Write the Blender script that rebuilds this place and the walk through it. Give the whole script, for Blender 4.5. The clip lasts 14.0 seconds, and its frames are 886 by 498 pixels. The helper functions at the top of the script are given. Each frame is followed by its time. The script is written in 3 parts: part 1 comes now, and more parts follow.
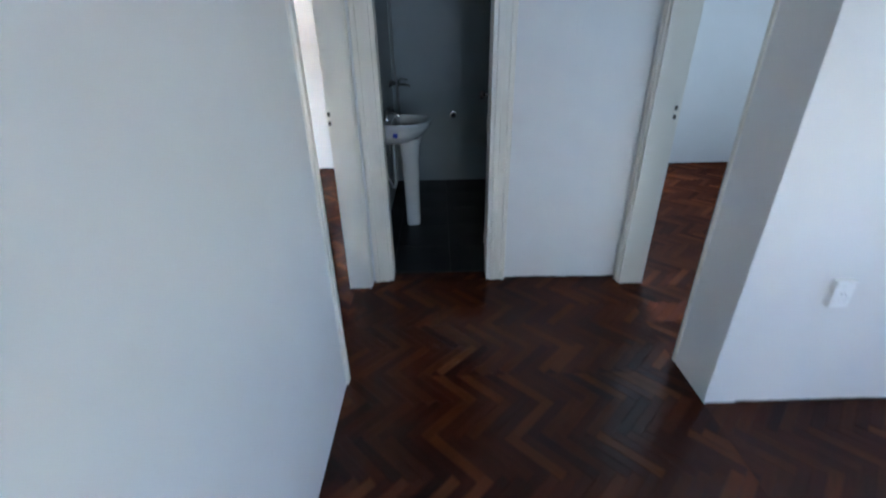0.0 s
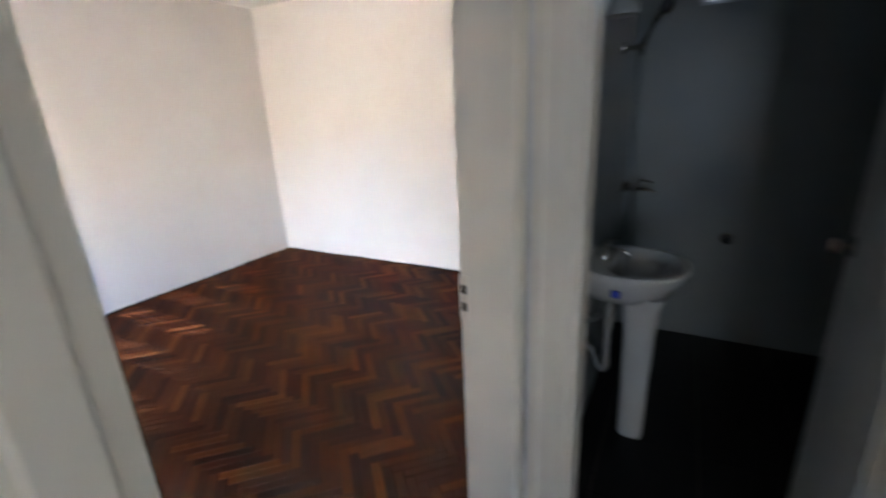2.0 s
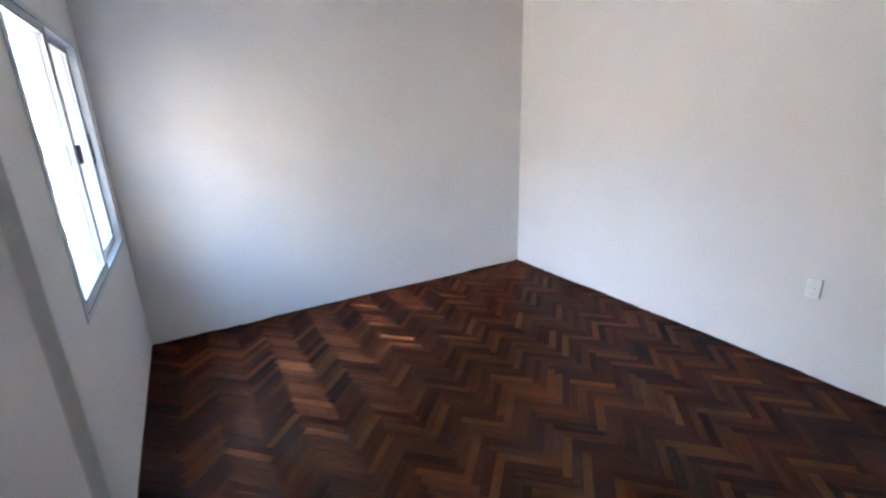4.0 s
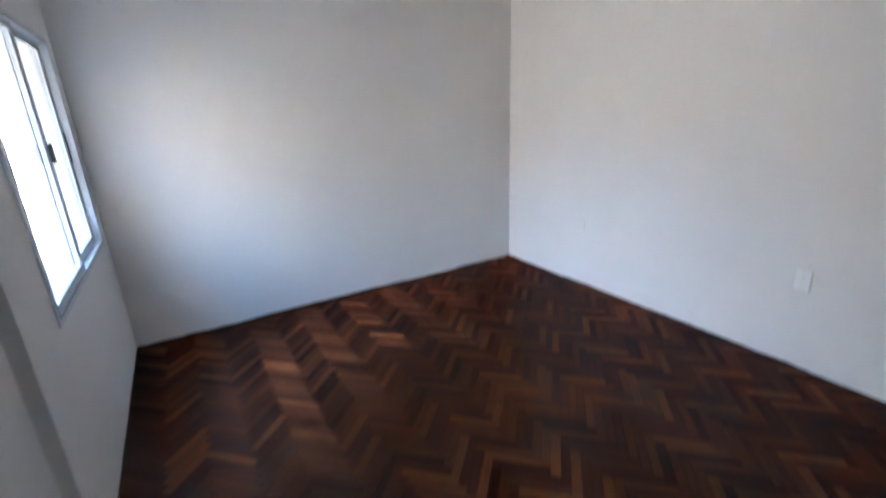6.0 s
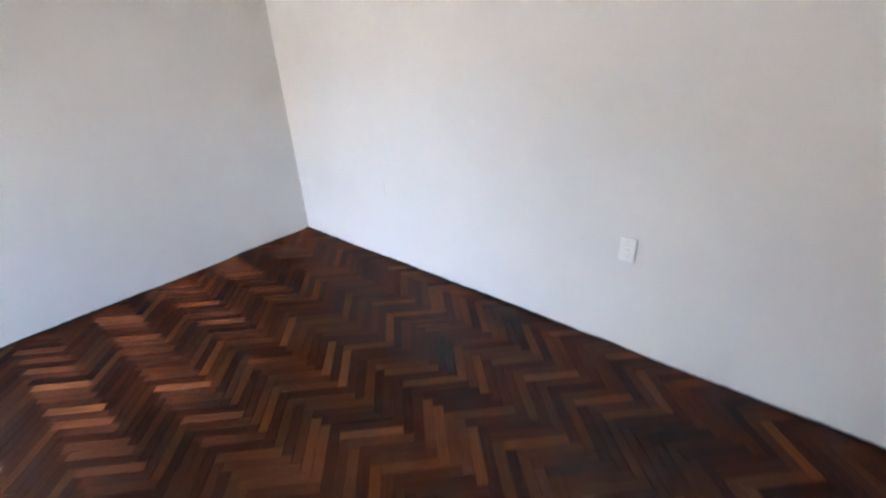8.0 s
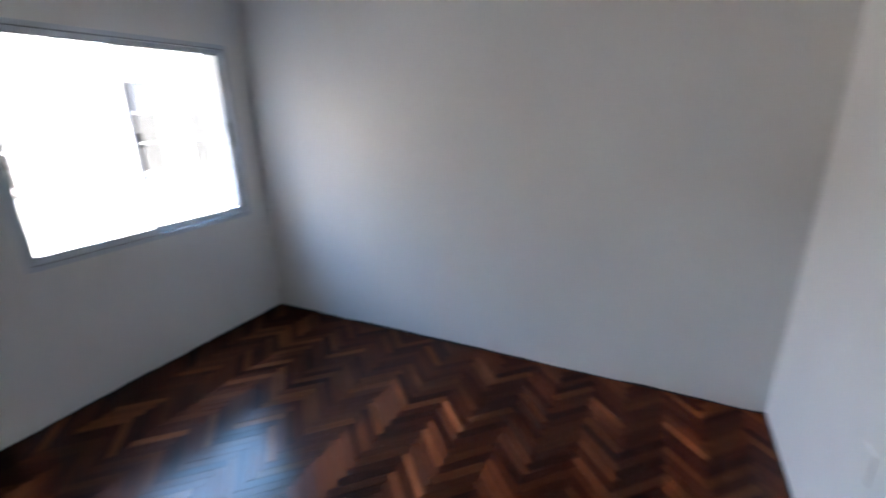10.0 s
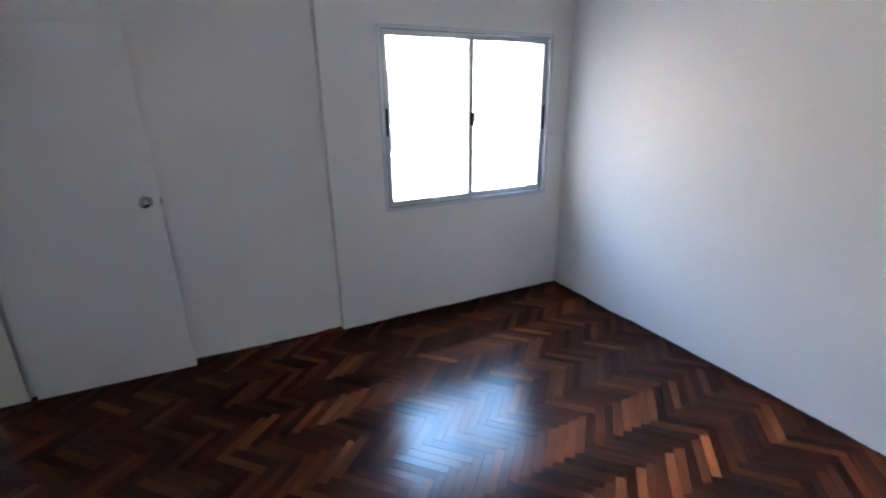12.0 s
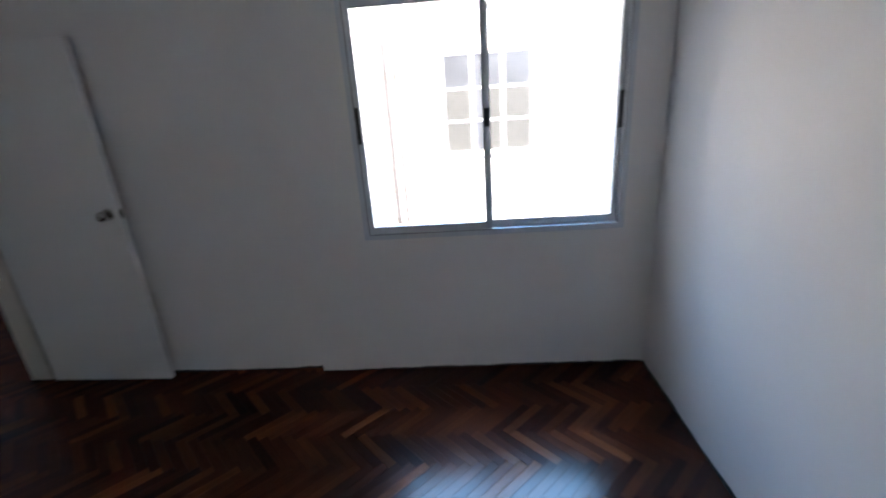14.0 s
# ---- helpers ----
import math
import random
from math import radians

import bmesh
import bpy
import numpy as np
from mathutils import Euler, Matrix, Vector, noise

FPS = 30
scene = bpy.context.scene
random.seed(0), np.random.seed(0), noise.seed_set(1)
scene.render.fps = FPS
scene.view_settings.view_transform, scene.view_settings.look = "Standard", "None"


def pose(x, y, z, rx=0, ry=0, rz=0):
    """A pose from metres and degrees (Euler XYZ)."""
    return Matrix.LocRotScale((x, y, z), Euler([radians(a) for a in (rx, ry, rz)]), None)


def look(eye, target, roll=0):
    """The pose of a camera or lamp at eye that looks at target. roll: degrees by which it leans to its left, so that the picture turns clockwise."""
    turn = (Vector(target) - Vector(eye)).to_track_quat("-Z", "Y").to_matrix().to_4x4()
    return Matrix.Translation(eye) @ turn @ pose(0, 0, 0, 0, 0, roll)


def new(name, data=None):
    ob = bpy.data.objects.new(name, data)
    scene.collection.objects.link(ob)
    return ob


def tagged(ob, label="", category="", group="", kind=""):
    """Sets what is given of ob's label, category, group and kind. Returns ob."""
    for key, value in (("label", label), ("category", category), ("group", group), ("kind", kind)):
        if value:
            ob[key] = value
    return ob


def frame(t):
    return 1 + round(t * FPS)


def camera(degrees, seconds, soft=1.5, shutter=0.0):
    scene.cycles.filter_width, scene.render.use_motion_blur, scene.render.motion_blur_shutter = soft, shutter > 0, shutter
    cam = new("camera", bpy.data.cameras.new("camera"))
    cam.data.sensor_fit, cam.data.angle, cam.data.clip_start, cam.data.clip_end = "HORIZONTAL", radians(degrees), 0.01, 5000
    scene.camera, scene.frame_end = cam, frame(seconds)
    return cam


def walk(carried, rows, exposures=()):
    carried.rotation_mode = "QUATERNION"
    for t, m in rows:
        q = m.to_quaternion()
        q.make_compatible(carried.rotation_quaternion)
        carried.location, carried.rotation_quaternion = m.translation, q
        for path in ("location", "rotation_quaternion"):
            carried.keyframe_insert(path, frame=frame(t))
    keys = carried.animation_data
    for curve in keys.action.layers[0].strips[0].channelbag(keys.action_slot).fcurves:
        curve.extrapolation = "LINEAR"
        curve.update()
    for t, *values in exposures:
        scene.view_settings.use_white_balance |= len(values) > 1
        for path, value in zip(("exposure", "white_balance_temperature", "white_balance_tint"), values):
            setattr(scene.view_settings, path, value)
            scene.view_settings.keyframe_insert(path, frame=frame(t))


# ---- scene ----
cam = camera(90.8, 14.0, soft=2.0, shutter=0.5)
PATH = [
    (0, (0.261, -0.102, 1.532), (0.267, 1.675, 0.615), -1.1),
    (0.5, (0.239, 0.281, 1.556), (0.274, 2.119, 0.768), -1.9),
    (1, (0.247, 0.702, 1.544), (0.212, 2.571, 0.834), -0.9),
    (1.5, (0.180, 1.124, 1.528), (-0.201, 2.974, 0.874), 0.0),
    (2, (0.121, 1.413, 1.541), (-0.805, 3.079, 0.935), -2.8),
    (2.5, (-0.056, 1.706, 1.529), (-1.573, 2.862, 0.926), -3.4),
    (3, (-0.218, 1.857, 1.537), (-1.935, 2.656, 0.893), -3.8),
    (3.5, (-0.419, 1.923, 1.596), (-2.125, 2.711, 0.913), -3.0),
    (3.7, (-0.444, 1.951, 1.591), (-2.107, 2.85, 0.939), -1.8),
    (5.8, (-0.466, 2.019, 1.635), (-2.125, 3.049, 1.203), -1.6),
    (6, (-0.459, 2.04, 1.587), (-2.099, 3.011, 0.979), -2.3),
    (6.5, (-0.565, 2.126, 1.507), (-2.058, 3.117, 0.618), -1.5),
    (7, (-0.763, 2.3, 1.495), (-1.832, 3.707, 0.558), -2.6),
    (7.2, (-0.797, 2.436, 1.475), (-1.77, 3.914, 0.544), -2.9),
    (9.3, (-1.415, 4.041, 1.55), (-3.234, 4.507, 0.862), 1.3),
    (9.5, (-1.535, 4.107, 1.532), (-3.414, 4.317, 0.881), 2.2),
    (10, (-1.576, 4.373, 1.61), (-3.282, 3.531, 0.994), -1.3),
    (10.5, (-1.554, 4.487, 1.615), (-2.853, 3.084, 1.025), -2.0),
    (11, (-1.481, 4.496, 1.632), (-2.543, 2.901, 1.06), -1.6),
    (11.5, (-1.413, 4.468, 1.599), (-2.288, 2.768, 1.014), -1.7),
    (12, (-1.561, 4.44, 1.591), (-2.384, 2.734, 0.947), -0.8),
    (12.5, (-1.962, 4.42, 1.6), (-2.759, 2.711, 0.932), -0.5),
    (13, (-2.35, 4.258, 1.607), (-3.08, 2.519, 0.942), -0.7),
    (13.5, (-2.686, 4.004, 1.653), (-3.15, 2.191, 0.949), -2.0),
    (14, (-3.086, 3.826, 1.587), (-2.968, 1.945, 0.916), -4.0),
]
EXPOSURE = [
    (0, 6.0, 6350, 15), (1.0, 6.0, 6950, 18), (1.5, 5.6, 7200, 20), (2.2, 5.5, 7700, 22), (2.7, 5.5, 7450, 22),
    (3.5, 5.3, 6750, 19), (6.0, 4.85, 6350, 17), (6.5, 4.95, 6500, 18), (7.0, 5.3, 6800, 19), (9.5, 4.7, 6400, 18),
    (10.0, 4.35, 6350, 18), (10.5, 4.85, 6400, 18), (12.5, 4.9, 6350, 18), (14, 4.1, 6400, 18),
]
walk(cam, [(t, look(eye, target, roll)) for t, eye, target, roll in PATH], EXPOSURE)

# ---- world, sun, large lights ----
world = bpy.data.worlds.new("sky")
scene.world = world
world.use_nodes = True
wn = world.node_tree
sky = wn.nodes.new("ShaderNodeTexSky")
sky.sky_type, sky.sun_disc, sky.ozone_density = "NISHITA", False, 2.0
SUN_ELEVATION, SUN_AZIMUTH = radians(52), radians(-6)
sky.sun_elevation, sky.sun_rotation = SUN_ELEVATION, SUN_AZIMUTH
wn.nodes["Background"].inputs["Strength"].default_value = 0.1
wn.links.new(sky.outputs[0], wn.nodes["Background"].inputs["Color"])

sun_data = bpy.data.lights.new("sun", "SUN")
sun_data.energy, sun_data.angle, sun_data.color = 3.3, radians(0.5), (1.0, 0.955, 0.885)
sun = new("sun", sun_data)
sun_from = Vector((math.sin(SUN_AZIMUTH) * math.cos(SUN_ELEVATION), math.cos(SUN_AZIMUTH) * math.cos(SUN_ELEVATION), math.sin(SUN_ELEVATION)))
sun.matrix_world = look(sun_from * 30, (0, 0, 0))


def window_sky(centre, towards, width, height, watts, colour=(0.62, 0.81, 1.0), spread=170):
    """An area lamp in a window's opening that stands in for the sky's light."""
    data = bpy.data.lights.new("window_sky", "AREA")
    data.shape, data.size, data.size_y = "RECTANGLE", width, height
    data.energy, data.color, data.spread = watts, colour, radians(spread)
    lamp = new("window_sky", data)
    lamp.matrix_world = look(centre, Vector(centre) + Vector(towards))


window_sky((-3.216, 1.18, 1.49), (0.15, 1, -0.95), 1.38, 0.80, 1.2, (0.27, 0.60, 1.0), 84)     # room with the window
window_sky((1.35, -3.62, 1.5), (0, 1, -0.1), 1.6, 1.1, 0.76, (0.50, 0.75, 1.0))              # living room
window_sky((2.2, 5.12, 1.55), (0, -1, -0.1), 1.0, 1.0, 1.0, (0.50, 0.75, 1.0))               # second bedroom


# ---- materials ----
def material(name):
    m = bpy.data.materials.new(name)
    m.use_nodes = True
    nt = m.node_tree
    return m, nt, nt.nodes["Principled BSDF"]


def node(nt, kind, **values):
    n = nt.nodes.new(kind)
    for key, value in values.items():
        n.inputs[key.replace("_", " ")].default_value = value
    return n


def ramp(nt, source, stops):
    r = nt.nodes.new("ShaderNodeValToRGB")
    while len(r.color_ramp.elements) < len(stops):
        r.color_ramp.elements.new(0.5)
    for e, (place, colour) in zip(r.color_ramp.elements, stops):
        e.position, e.color = place, (*colour, 1)
    nt.links.new(source, r.inputs["Fac"])
    return r.outputs["Color"]


def paint(name, colour, rough=0.55, grain=90.0, bump=0.05, wave=0.15, spot=0.04):
    """Painted plaster or wood: faint patches in colour, a fine and a wide relief."""
    m, nt, b = material(name)
    geo = nt.nodes.new("ShaderNodeNewGeometry")
    big = node(nt, "ShaderNodeTexNoise", Scale=1.3, Detail=4.0, Roughness=0.6)
    fine = node(nt, "ShaderNodeTexNoise", Scale=grain, Detail=3.0, Roughness=0.6)
    wide = node(nt, "ShaderNodeTexNoise", Scale=3.2, Detail=2.0)
    for n in (big, fine, wide):
        nt.links.new(geo.outputs["Position"], n.inputs["Vector"])
    low = tuple(c * (1 - spot * 1.5) for c in colour)
    high = tuple(min(1, c * (1 + spot)) for c in colour)
    nt.links.new(ramp(nt, big.outputs["Fac"], [(0.3, low), (0.7, high)]), b.inputs["Base Color"])
    b1 = node(nt, "ShaderNodeBump", Strength=wave, Distance=0.02)
    b2 = node(nt, "ShaderNodeBump", Strength=bump, Distance=0.004)
    nt.links.new(wide.outputs["Fac"], b1.inputs["Height"])
    nt.links.new(fine.outputs["Fac"], b2.inputs["Height"])
    nt.links.new(b1.outputs["Normal"], b2.inputs["Normal"])
    nt.links.new(b2.outputs["Normal"], b.inputs["Normal"])
    r = ramp(nt, fine.outputs["Fac"], [(0.3, (rough - 0.06,) * 3), (0.7, (rough + 0.06,) * 3)])
    nt.links.new(r, b.inputs["Roughness"])
    return m


def grain_random(nt, rnd):
    """A second random number for each block, drawn from its first."""
    n = nt.nodes.new("ShaderNodeTexWhiteNoise")
    n.noise_dimensions = "1D"
    nt.links.new(rnd, n.inputs["W"])
    return n.outputs["Value"]


def parquet(name, per_object):
    """Varnished dark hardwood blocks; tone varies block by block, grain runs along u."""
    m, nt, b = material(name)
    if per_object:
        rnd = nt.nodes.new("ShaderNodeObjectInfo").outputs["Random"]
    else:
        rnd = nt.nodes.new("ShaderNodeNewGeometry").outputs["Random Per Island"]
    uv = nt.nodes.new("ShaderNodeTexCoord").outputs["UV"]
    shift = nt.nodes.new("ShaderNodeVectorMath")
    shift.operation = "MULTIPLY_ADD"
    shift.inputs[1].default_value = (1, 1, 1)
    nt.links.new(uv, shift.inputs[0])
    spread = nt.nodes.new("ShaderNodeVectorMath")
    spread.operation = "SCALE"
    spread.inputs[0].default_value = (37, 91, 53)
    nt.links.new(rnd, spread.inputs["Scale"])
    nt.links.new(spread.outputs[0], shift.inputs[2])
    stretch = nt.nodes.new("ShaderNodeMapping")
    stretch.inputs["Scale"].default_value = (7, 90, 1)
    nt.links.new(shift.outputs[0], stretch.inputs["Vector"])
    grain = node(nt, "ShaderNodeTexNoise", Scale=1.0, Detail=5.0, Roughness=0.65, Distortion=0.6)
    nt.links.new(stretch.outputs[0], grain.inputs["Vector"])
    tone = ramp(nt, rnd, [(0.0, (0.015, 0.0029, 0.0010)), (0.25, (0.021, 0.0043, 0.0015)), (0.55, (0.028, 0.0060, 0.0021)),
                          (0.78, (0.036, 0.0082, 0.0028)), (0.92, (0.050, 0.0122, 0.0041)), (1.0, (0.060, 0.0155, 0.0052))])
    dark = nt.nodes.new("ShaderNodeMix")
    dark.data_type, dark.blend_type = "RGBA", "MULTIPLY"
    dark.inputs["Factor"].default_value = 1.0
    nt.links.new(tone, dark.inputs["A"])
    nt.links.new(ramp(nt, grain.outputs["Fac"], [(0.25, (0.75, 0.72, 0.70)), (0.5, (1, 1, 1)), (0.75, (1.22, 1.2, 1.18))]), dark.inputs["B"])
    # worn and waxed patches, wider than a block
    geo = nt.nodes.new("ShaderNodeNewGeometry")
    wear = node(nt, "ShaderNodeTexNoise", Scale=2.2, Detail=5.0, Roughness=0.65)
    nt.links.new(geo.outputs["Position"], wear.inputs["Vector"])
    worn = nt.nodes.new("ShaderNodeMix")
    worn.data_type, worn.blend_type = "RGBA", "MULTIPLY"
    worn.inputs["Factor"].default_value = 1.0
    nt.links.new(dark.outputs["Result"], worn.inputs["A"])
    nt.links.new(ramp(nt, wear.outputs["Fac"], [(0.3, (0.72, 0.70, 0.68)), (0.7, (1.2, 1.2, 1.2))]), worn.inputs["B"])
    ripple = node(nt, "ShaderNodeTexNoise", Scale=14.0, Detail=2.0)
    nt.links.new(geo.outputs["Position"], ripple.inputs["Vector"])
    b1 = node(nt, "ShaderNodeBump", Strength=0.03, Distance=0.004)
    b2 = node(nt, "ShaderNodeBump", Strength=0.06, Distance=0.0008)
    nt.links.new(ripple.outputs["Fac"], b1.inputs["Height"])
    nt.links.new(grain.outputs["Fac"], b2.inputs["Height"])
    nt.links.new(b1.outputs["Normal"], b2.inputs["Normal"])
    # wood under the varnish: matt, with a brown sheen that follows the fibres
    matt = nt.nodes.new("ShaderNodeBsdfDiffuse")
    nt.links.new(worn.outputs["Result"], matt.inputs["Color"])
    along = nt.nodes.new("ShaderNodeTangent")
    along.direction_type, along.uv_map = "UV_MAP", "UVMap"
    fibre = node(nt, "ShaderNodeBsdfAnisotropic", Roughness=0.5, Anisotropy=0.7)
    warm = nt.nodes.new("ShaderNodeMix")
    warm.data_type, warm.blend_type = "RGBA", "MULTIPLY"
    warm.inputs["Factor"].default_value = 1.0
    warm.inputs["B"].default_value = (6.5, 6.2, 6.0, 1)
    nt.links.new(worn.outputs["Result"], warm.inputs["A"])
    nt.links.new(warm.outputs["Result"], fibre.inputs["Color"])
    nt.links.new(along.outputs[0], fibre.inputs["Tangent"])
    skew = nt.nodes.new("ShaderNodeMath")
    skew.operation = "MULTIPLY_ADD"
    skew.inputs[1].default_value, skew.inputs[2].default_value = 0.08, -0.04
    nt.links.new(grain_random(nt, rnd), skew.inputs[0])
    nt.links.new(skew.outputs[0], fibre.inputs["Rotation"])
    wood = node(nt, "ShaderNodeMixShader", Fac=0.27)
    nt.links.new(matt.outputs[0], wood.inputs[1])
    nt.links.new(fibre.outputs[0], wood.inputs[2])
    # thin worn varnish: its gloss stays low even at a flat angle
    coat = nt.nodes.new("ShaderNodeBsdfGlossy")
    rough = nt.nodes.new("ShaderNodeMath")
    rough.operation = "MULTIPLY_ADD"
    rough.inputs[1].default_value, rough.inputs[2].default_value = 0.12, 0.155
    nt.links.new(wear.outputs["Fac"], rough.inputs[0])
    nt.links.new(rough.outputs[0], coat.inputs["Roughness"])
    fres = node(nt, "ShaderNodeFresnel", IOR=1.42)
    low = nt.nodes.new("ShaderNodeMath")
    low.operation = "MINIMUM"
    low.inputs[1].default_value = 0.034
    nt.links.new(fres.outputs[0], low.inputs[0])
    top = nt.nodes.new("ShaderNodeMixShader")
    nt.links.new(low.outputs[0], top.inputs["Fac"])
    nt.links.new(wood.outputs[0], top.inputs[1])
    nt.links.new(coat.outputs[0], top.inputs[2])
    for n in (matt, fibre):
        nt.links.new(b2.outputs["Normal"], n.inputs["Normal"])
    nt.links.new(b1.outputs["Normal"], coat.inputs["Normal"])
    nt.links.new(top.outputs[0], nt.nodes["Material Output"].inputs["Surface"])
    return m


def plain(name, colour, rough=0.4, metal=0.0, vary=0.06, scale=30.0):
    m, nt, b = material(name)
    geo = nt.nodes.new("ShaderNodeTexCoord")
    n1 = node(nt, "ShaderNodeTexNoise", Scale=scale, Detail=4.0)
    nt.links.new(geo.outputs["Object"], n1.inputs["Vector"])
    nt.links.new(ramp(nt, n1.outputs["Fac"], [(0.3, tuple(c * (1 - vary) for c in colour)), (0.7, tuple(min(1, c * (1 + vary)) for c in colour))]), b.inputs["Base Color"])
    nt.links.new(ramp(nt, n1.outputs["Fac"], [(0.3, (max(0.02, rough - 0.05),) * 3), (0.7, (rough + 0.05,) * 3)]), b.inputs["Roughness"])
    b.inputs["Metallic"].default_value = metal
    return m


def clear_glass(name):
    m, nt, b = material(name)
    out = nt.nodes["Material Output"]
    clear = nt.nodes.new("ShaderNodeBsdfTransparent")
    clear.inputs["Color"].default_value = (0.97, 0.985, 0.98, 1)
    gloss = nt.nodes.new("ShaderNodeBsdfGlossy")
    gloss.inputs["Roughness"].default_value = 0.02
    facing = node(nt, "ShaderNodeLayerWeight", Blend=0.5)
    steep = nt.nodes.new("ShaderNodeMath")
    steep.operation, steep.inputs[1].default_value = "POWER", 5.0
    fres = nt.nodes.new("ShaderNodeMath")
    fres.operation, fres.inputs[1].default_value, fres.inputs[2].default_value = "MULTIPLY_ADD", 0.7, 0.04
    nt.links.new(facing.outputs["Facing"], steep.inputs[0])
    nt.links.new(steep.outputs[0], fres.inputs[0])
    mix = nt.nodes.new("ShaderNodeMixShader")
    nt.links.new(fres.outputs[0], mix.inputs["Fac"])
    nt.links.new(clear.outputs[0], mix.inputs[1])
    nt.links.new(gloss.outputs[0], mix.inputs[2])
    nt.links.new(mix.outputs[0], out.inputs["Surface"])
    return m


WALL = paint("wall_paint", (0.77, 0.755, 0.735), 0.6, 110, 0.06, 0.12, 0.025)
CEIL = paint("ceiling_paint", (0.84, 0.83, 0.81), 0.7, 120, 0.05, 0.1, 0.02)
TRIM = paint("cream_enamel", (0.80, 0.745, 0.655), 0.38, 60, 0.05, 0.06, 0.035)
DOOR = paint("door_enamel", (0.78, 0.765, 0.74), 0.36, 45, 0.035, 0.05, 0.02)
BATH_WALL = paint("bath_wall", (0.33, 0.36, 0.355), 0.34, 40, 0.02, 0.05, 0.03)
FACADE = paint("facade_paint", (0.76, 0.725, 0.67), 0.85, 25, 0.3, 0.2, 0.05)
PARQUET_ONE = parquet("parquet_block", True)
PARQUET_ALL = parquet("parquet_joined", False)
SEAM = plain("dark_joint", (0.012, 0.007, 0.005), 0.7)
TILE_BLACK = plain("black_floor_tile", (0.005, 0.005, 0.006), 0.42, 0, 0.2, 3)
TILE_BLACK.node_tree.nodes["Principled BSDF"].inputs["IOR"].default_value = 1.3
GROUT = plain("grey_grout", (0.10, 0.10, 0.097), 0.8)
ALU = plain("aluminium", (0.56, 0.60, 0.64), 0.38, 0.55, 0.04)
BLACK = plain("black_plastic", (0.018, 0.018, 0.02), 0.4)
GASKET = plain("dark_gasket", (0.08, 0.085, 0.09), 0.6)
CHROME = plain("chrome", (0.50, 0.475, 0.44), 0.12, 1.0, 0.05)
STEEL_DARK = plain("dark_strike_metal", (0.10, 0.085, 0.07), 0.45, 0.8, 0.2)
CERAMIC = plain("white_ceramic", (0.70, 0.70, 0.675), 0.12, 0, 0.02, 6)
WHITE_PLASTIC = plain("white_plastic", (0.88, 0.875, 0.86), 0.3, 0, 0.015)
GREY_PLASTIC = plain("grey_plastic", (0.33, 0.33, 0.32), 0.4, 0, 0.05)
PAINTED_SEAM = plain("painted_seam", (0.22, 0.21, 0.20), 0.7, 0, 0.2, 12)
BLUE = plain("blue_sticker", (0.02, 0.06, 0.42), 0.45)
HOSE = plain("steel_hose", (0.45, 0.45, 0.45), 0.3, 0.9, 0.25, 220)
GLASS = clear_glass("window_glass")
# darkened facade render for the added skin, so less light bounces indoors
BOUNCE_SKIN = paint("bounce_dimming_render", (0.22, 0.21, 0.195), 0.85, 25, 0.3, 0.2, 0.1)
GROUND = paint("yard_concrete", (0.13, 0.13, 0.125), 0.9, 20, 0.3, 0.2, 0.12)
ROOF = plain("roof_sheet", (0.055, 0.058, 0.065), 0.6, 0.2, 0.2, 3)
DARK_PANE = plain("tinted_pane", (0.043, 0.045, 0.049), 0.35, 0, 0.2, 2)
CURTAIN = plain("yellowed_panel", (0.034, 0.033, 0.029), 0.7, 0, 0.08, 4)
OUT_FRAME = plain("white_iron_frame", (0.72, 0.72, 0.70), 0.5)
PIPE = plain("grey_downpipe", (0.062, 0.056, 0.053), 0.6, 0, 0.15, 5)



# ---- mesh helpers ----
def box(bm, x0, x1, y0, y1, z0, z1, bevel=0.0):
    m = Matrix.Translation(((x0 + x1) / 2, (y0 + y1) / 2, (z0 + z1) / 2)) @ Matrix.Diagonal((x1 - x0, y1 - y0, z1 - z0, 1))
    made = bmesh.ops.create_cube(bm, size=1, matrix=m)["verts"]
    if bevel:
        edges = list({e for v in made for e in v.link_edges})
        bmesh.ops.bevel(bm, geom=edges, offset=bevel, segments=2, profile=0.6, affect="EDGES")
    return bm


def lathe(bm, profile, matrix=None, steps=24):
    """Turn (radius, height) pairs round z, then place them by matrix."""
    matrix = matrix or Matrix()
    rings = []
    for r, h in profile:
        rings.append([bm.verts.new(matrix @ Vector((r * math.cos(2 * math.pi * i / steps), r * math.sin(2 * math.pi * i / steps), h))) for i in range(steps)])
    for a, b in zip(rings, rings[1:]):
        for i in range(steps):
            bm.faces.new((a[i], a[(i + 1) % steps], b[(i + 1) % steps], b[i]))
    bm.faces.new(list(reversed(rings[0])))
    bm.faces.new(rings[-1])
    return bm


def tube(bm, points, radius, steps=10):
    """A round bar bent along points."""
    pts = [Vector(p) for p in points]
    rings = []
    for i, p in enumerate(pts):
        way = (pts[min(i + 1, len(pts) - 1)] - pts[max(i - 1, 0)]).normalized()
        side = way.cross(Vector((0, 0, 1)) if abs(way.z) < 0.9 else Vector((0, 1, 0))).normalized()
        up = side.cross(way)
        rings.append([bm.verts.new(p + radius * (math.cos(2 * math.pi * k / steps) * side + math.sin(2 * math.pi * k / steps) * up)) for k in range(steps)])
    for a, b in zip(rings, rings[1:]):
        for k in range(steps):
            bm.faces.new((a[k], a[(k + 1) % steps], b[(k + 1) % steps], b[k]))
    bm.faces.new(list(reversed(rings[0])))
    bm.faces.new(rings[-1])
    return bm


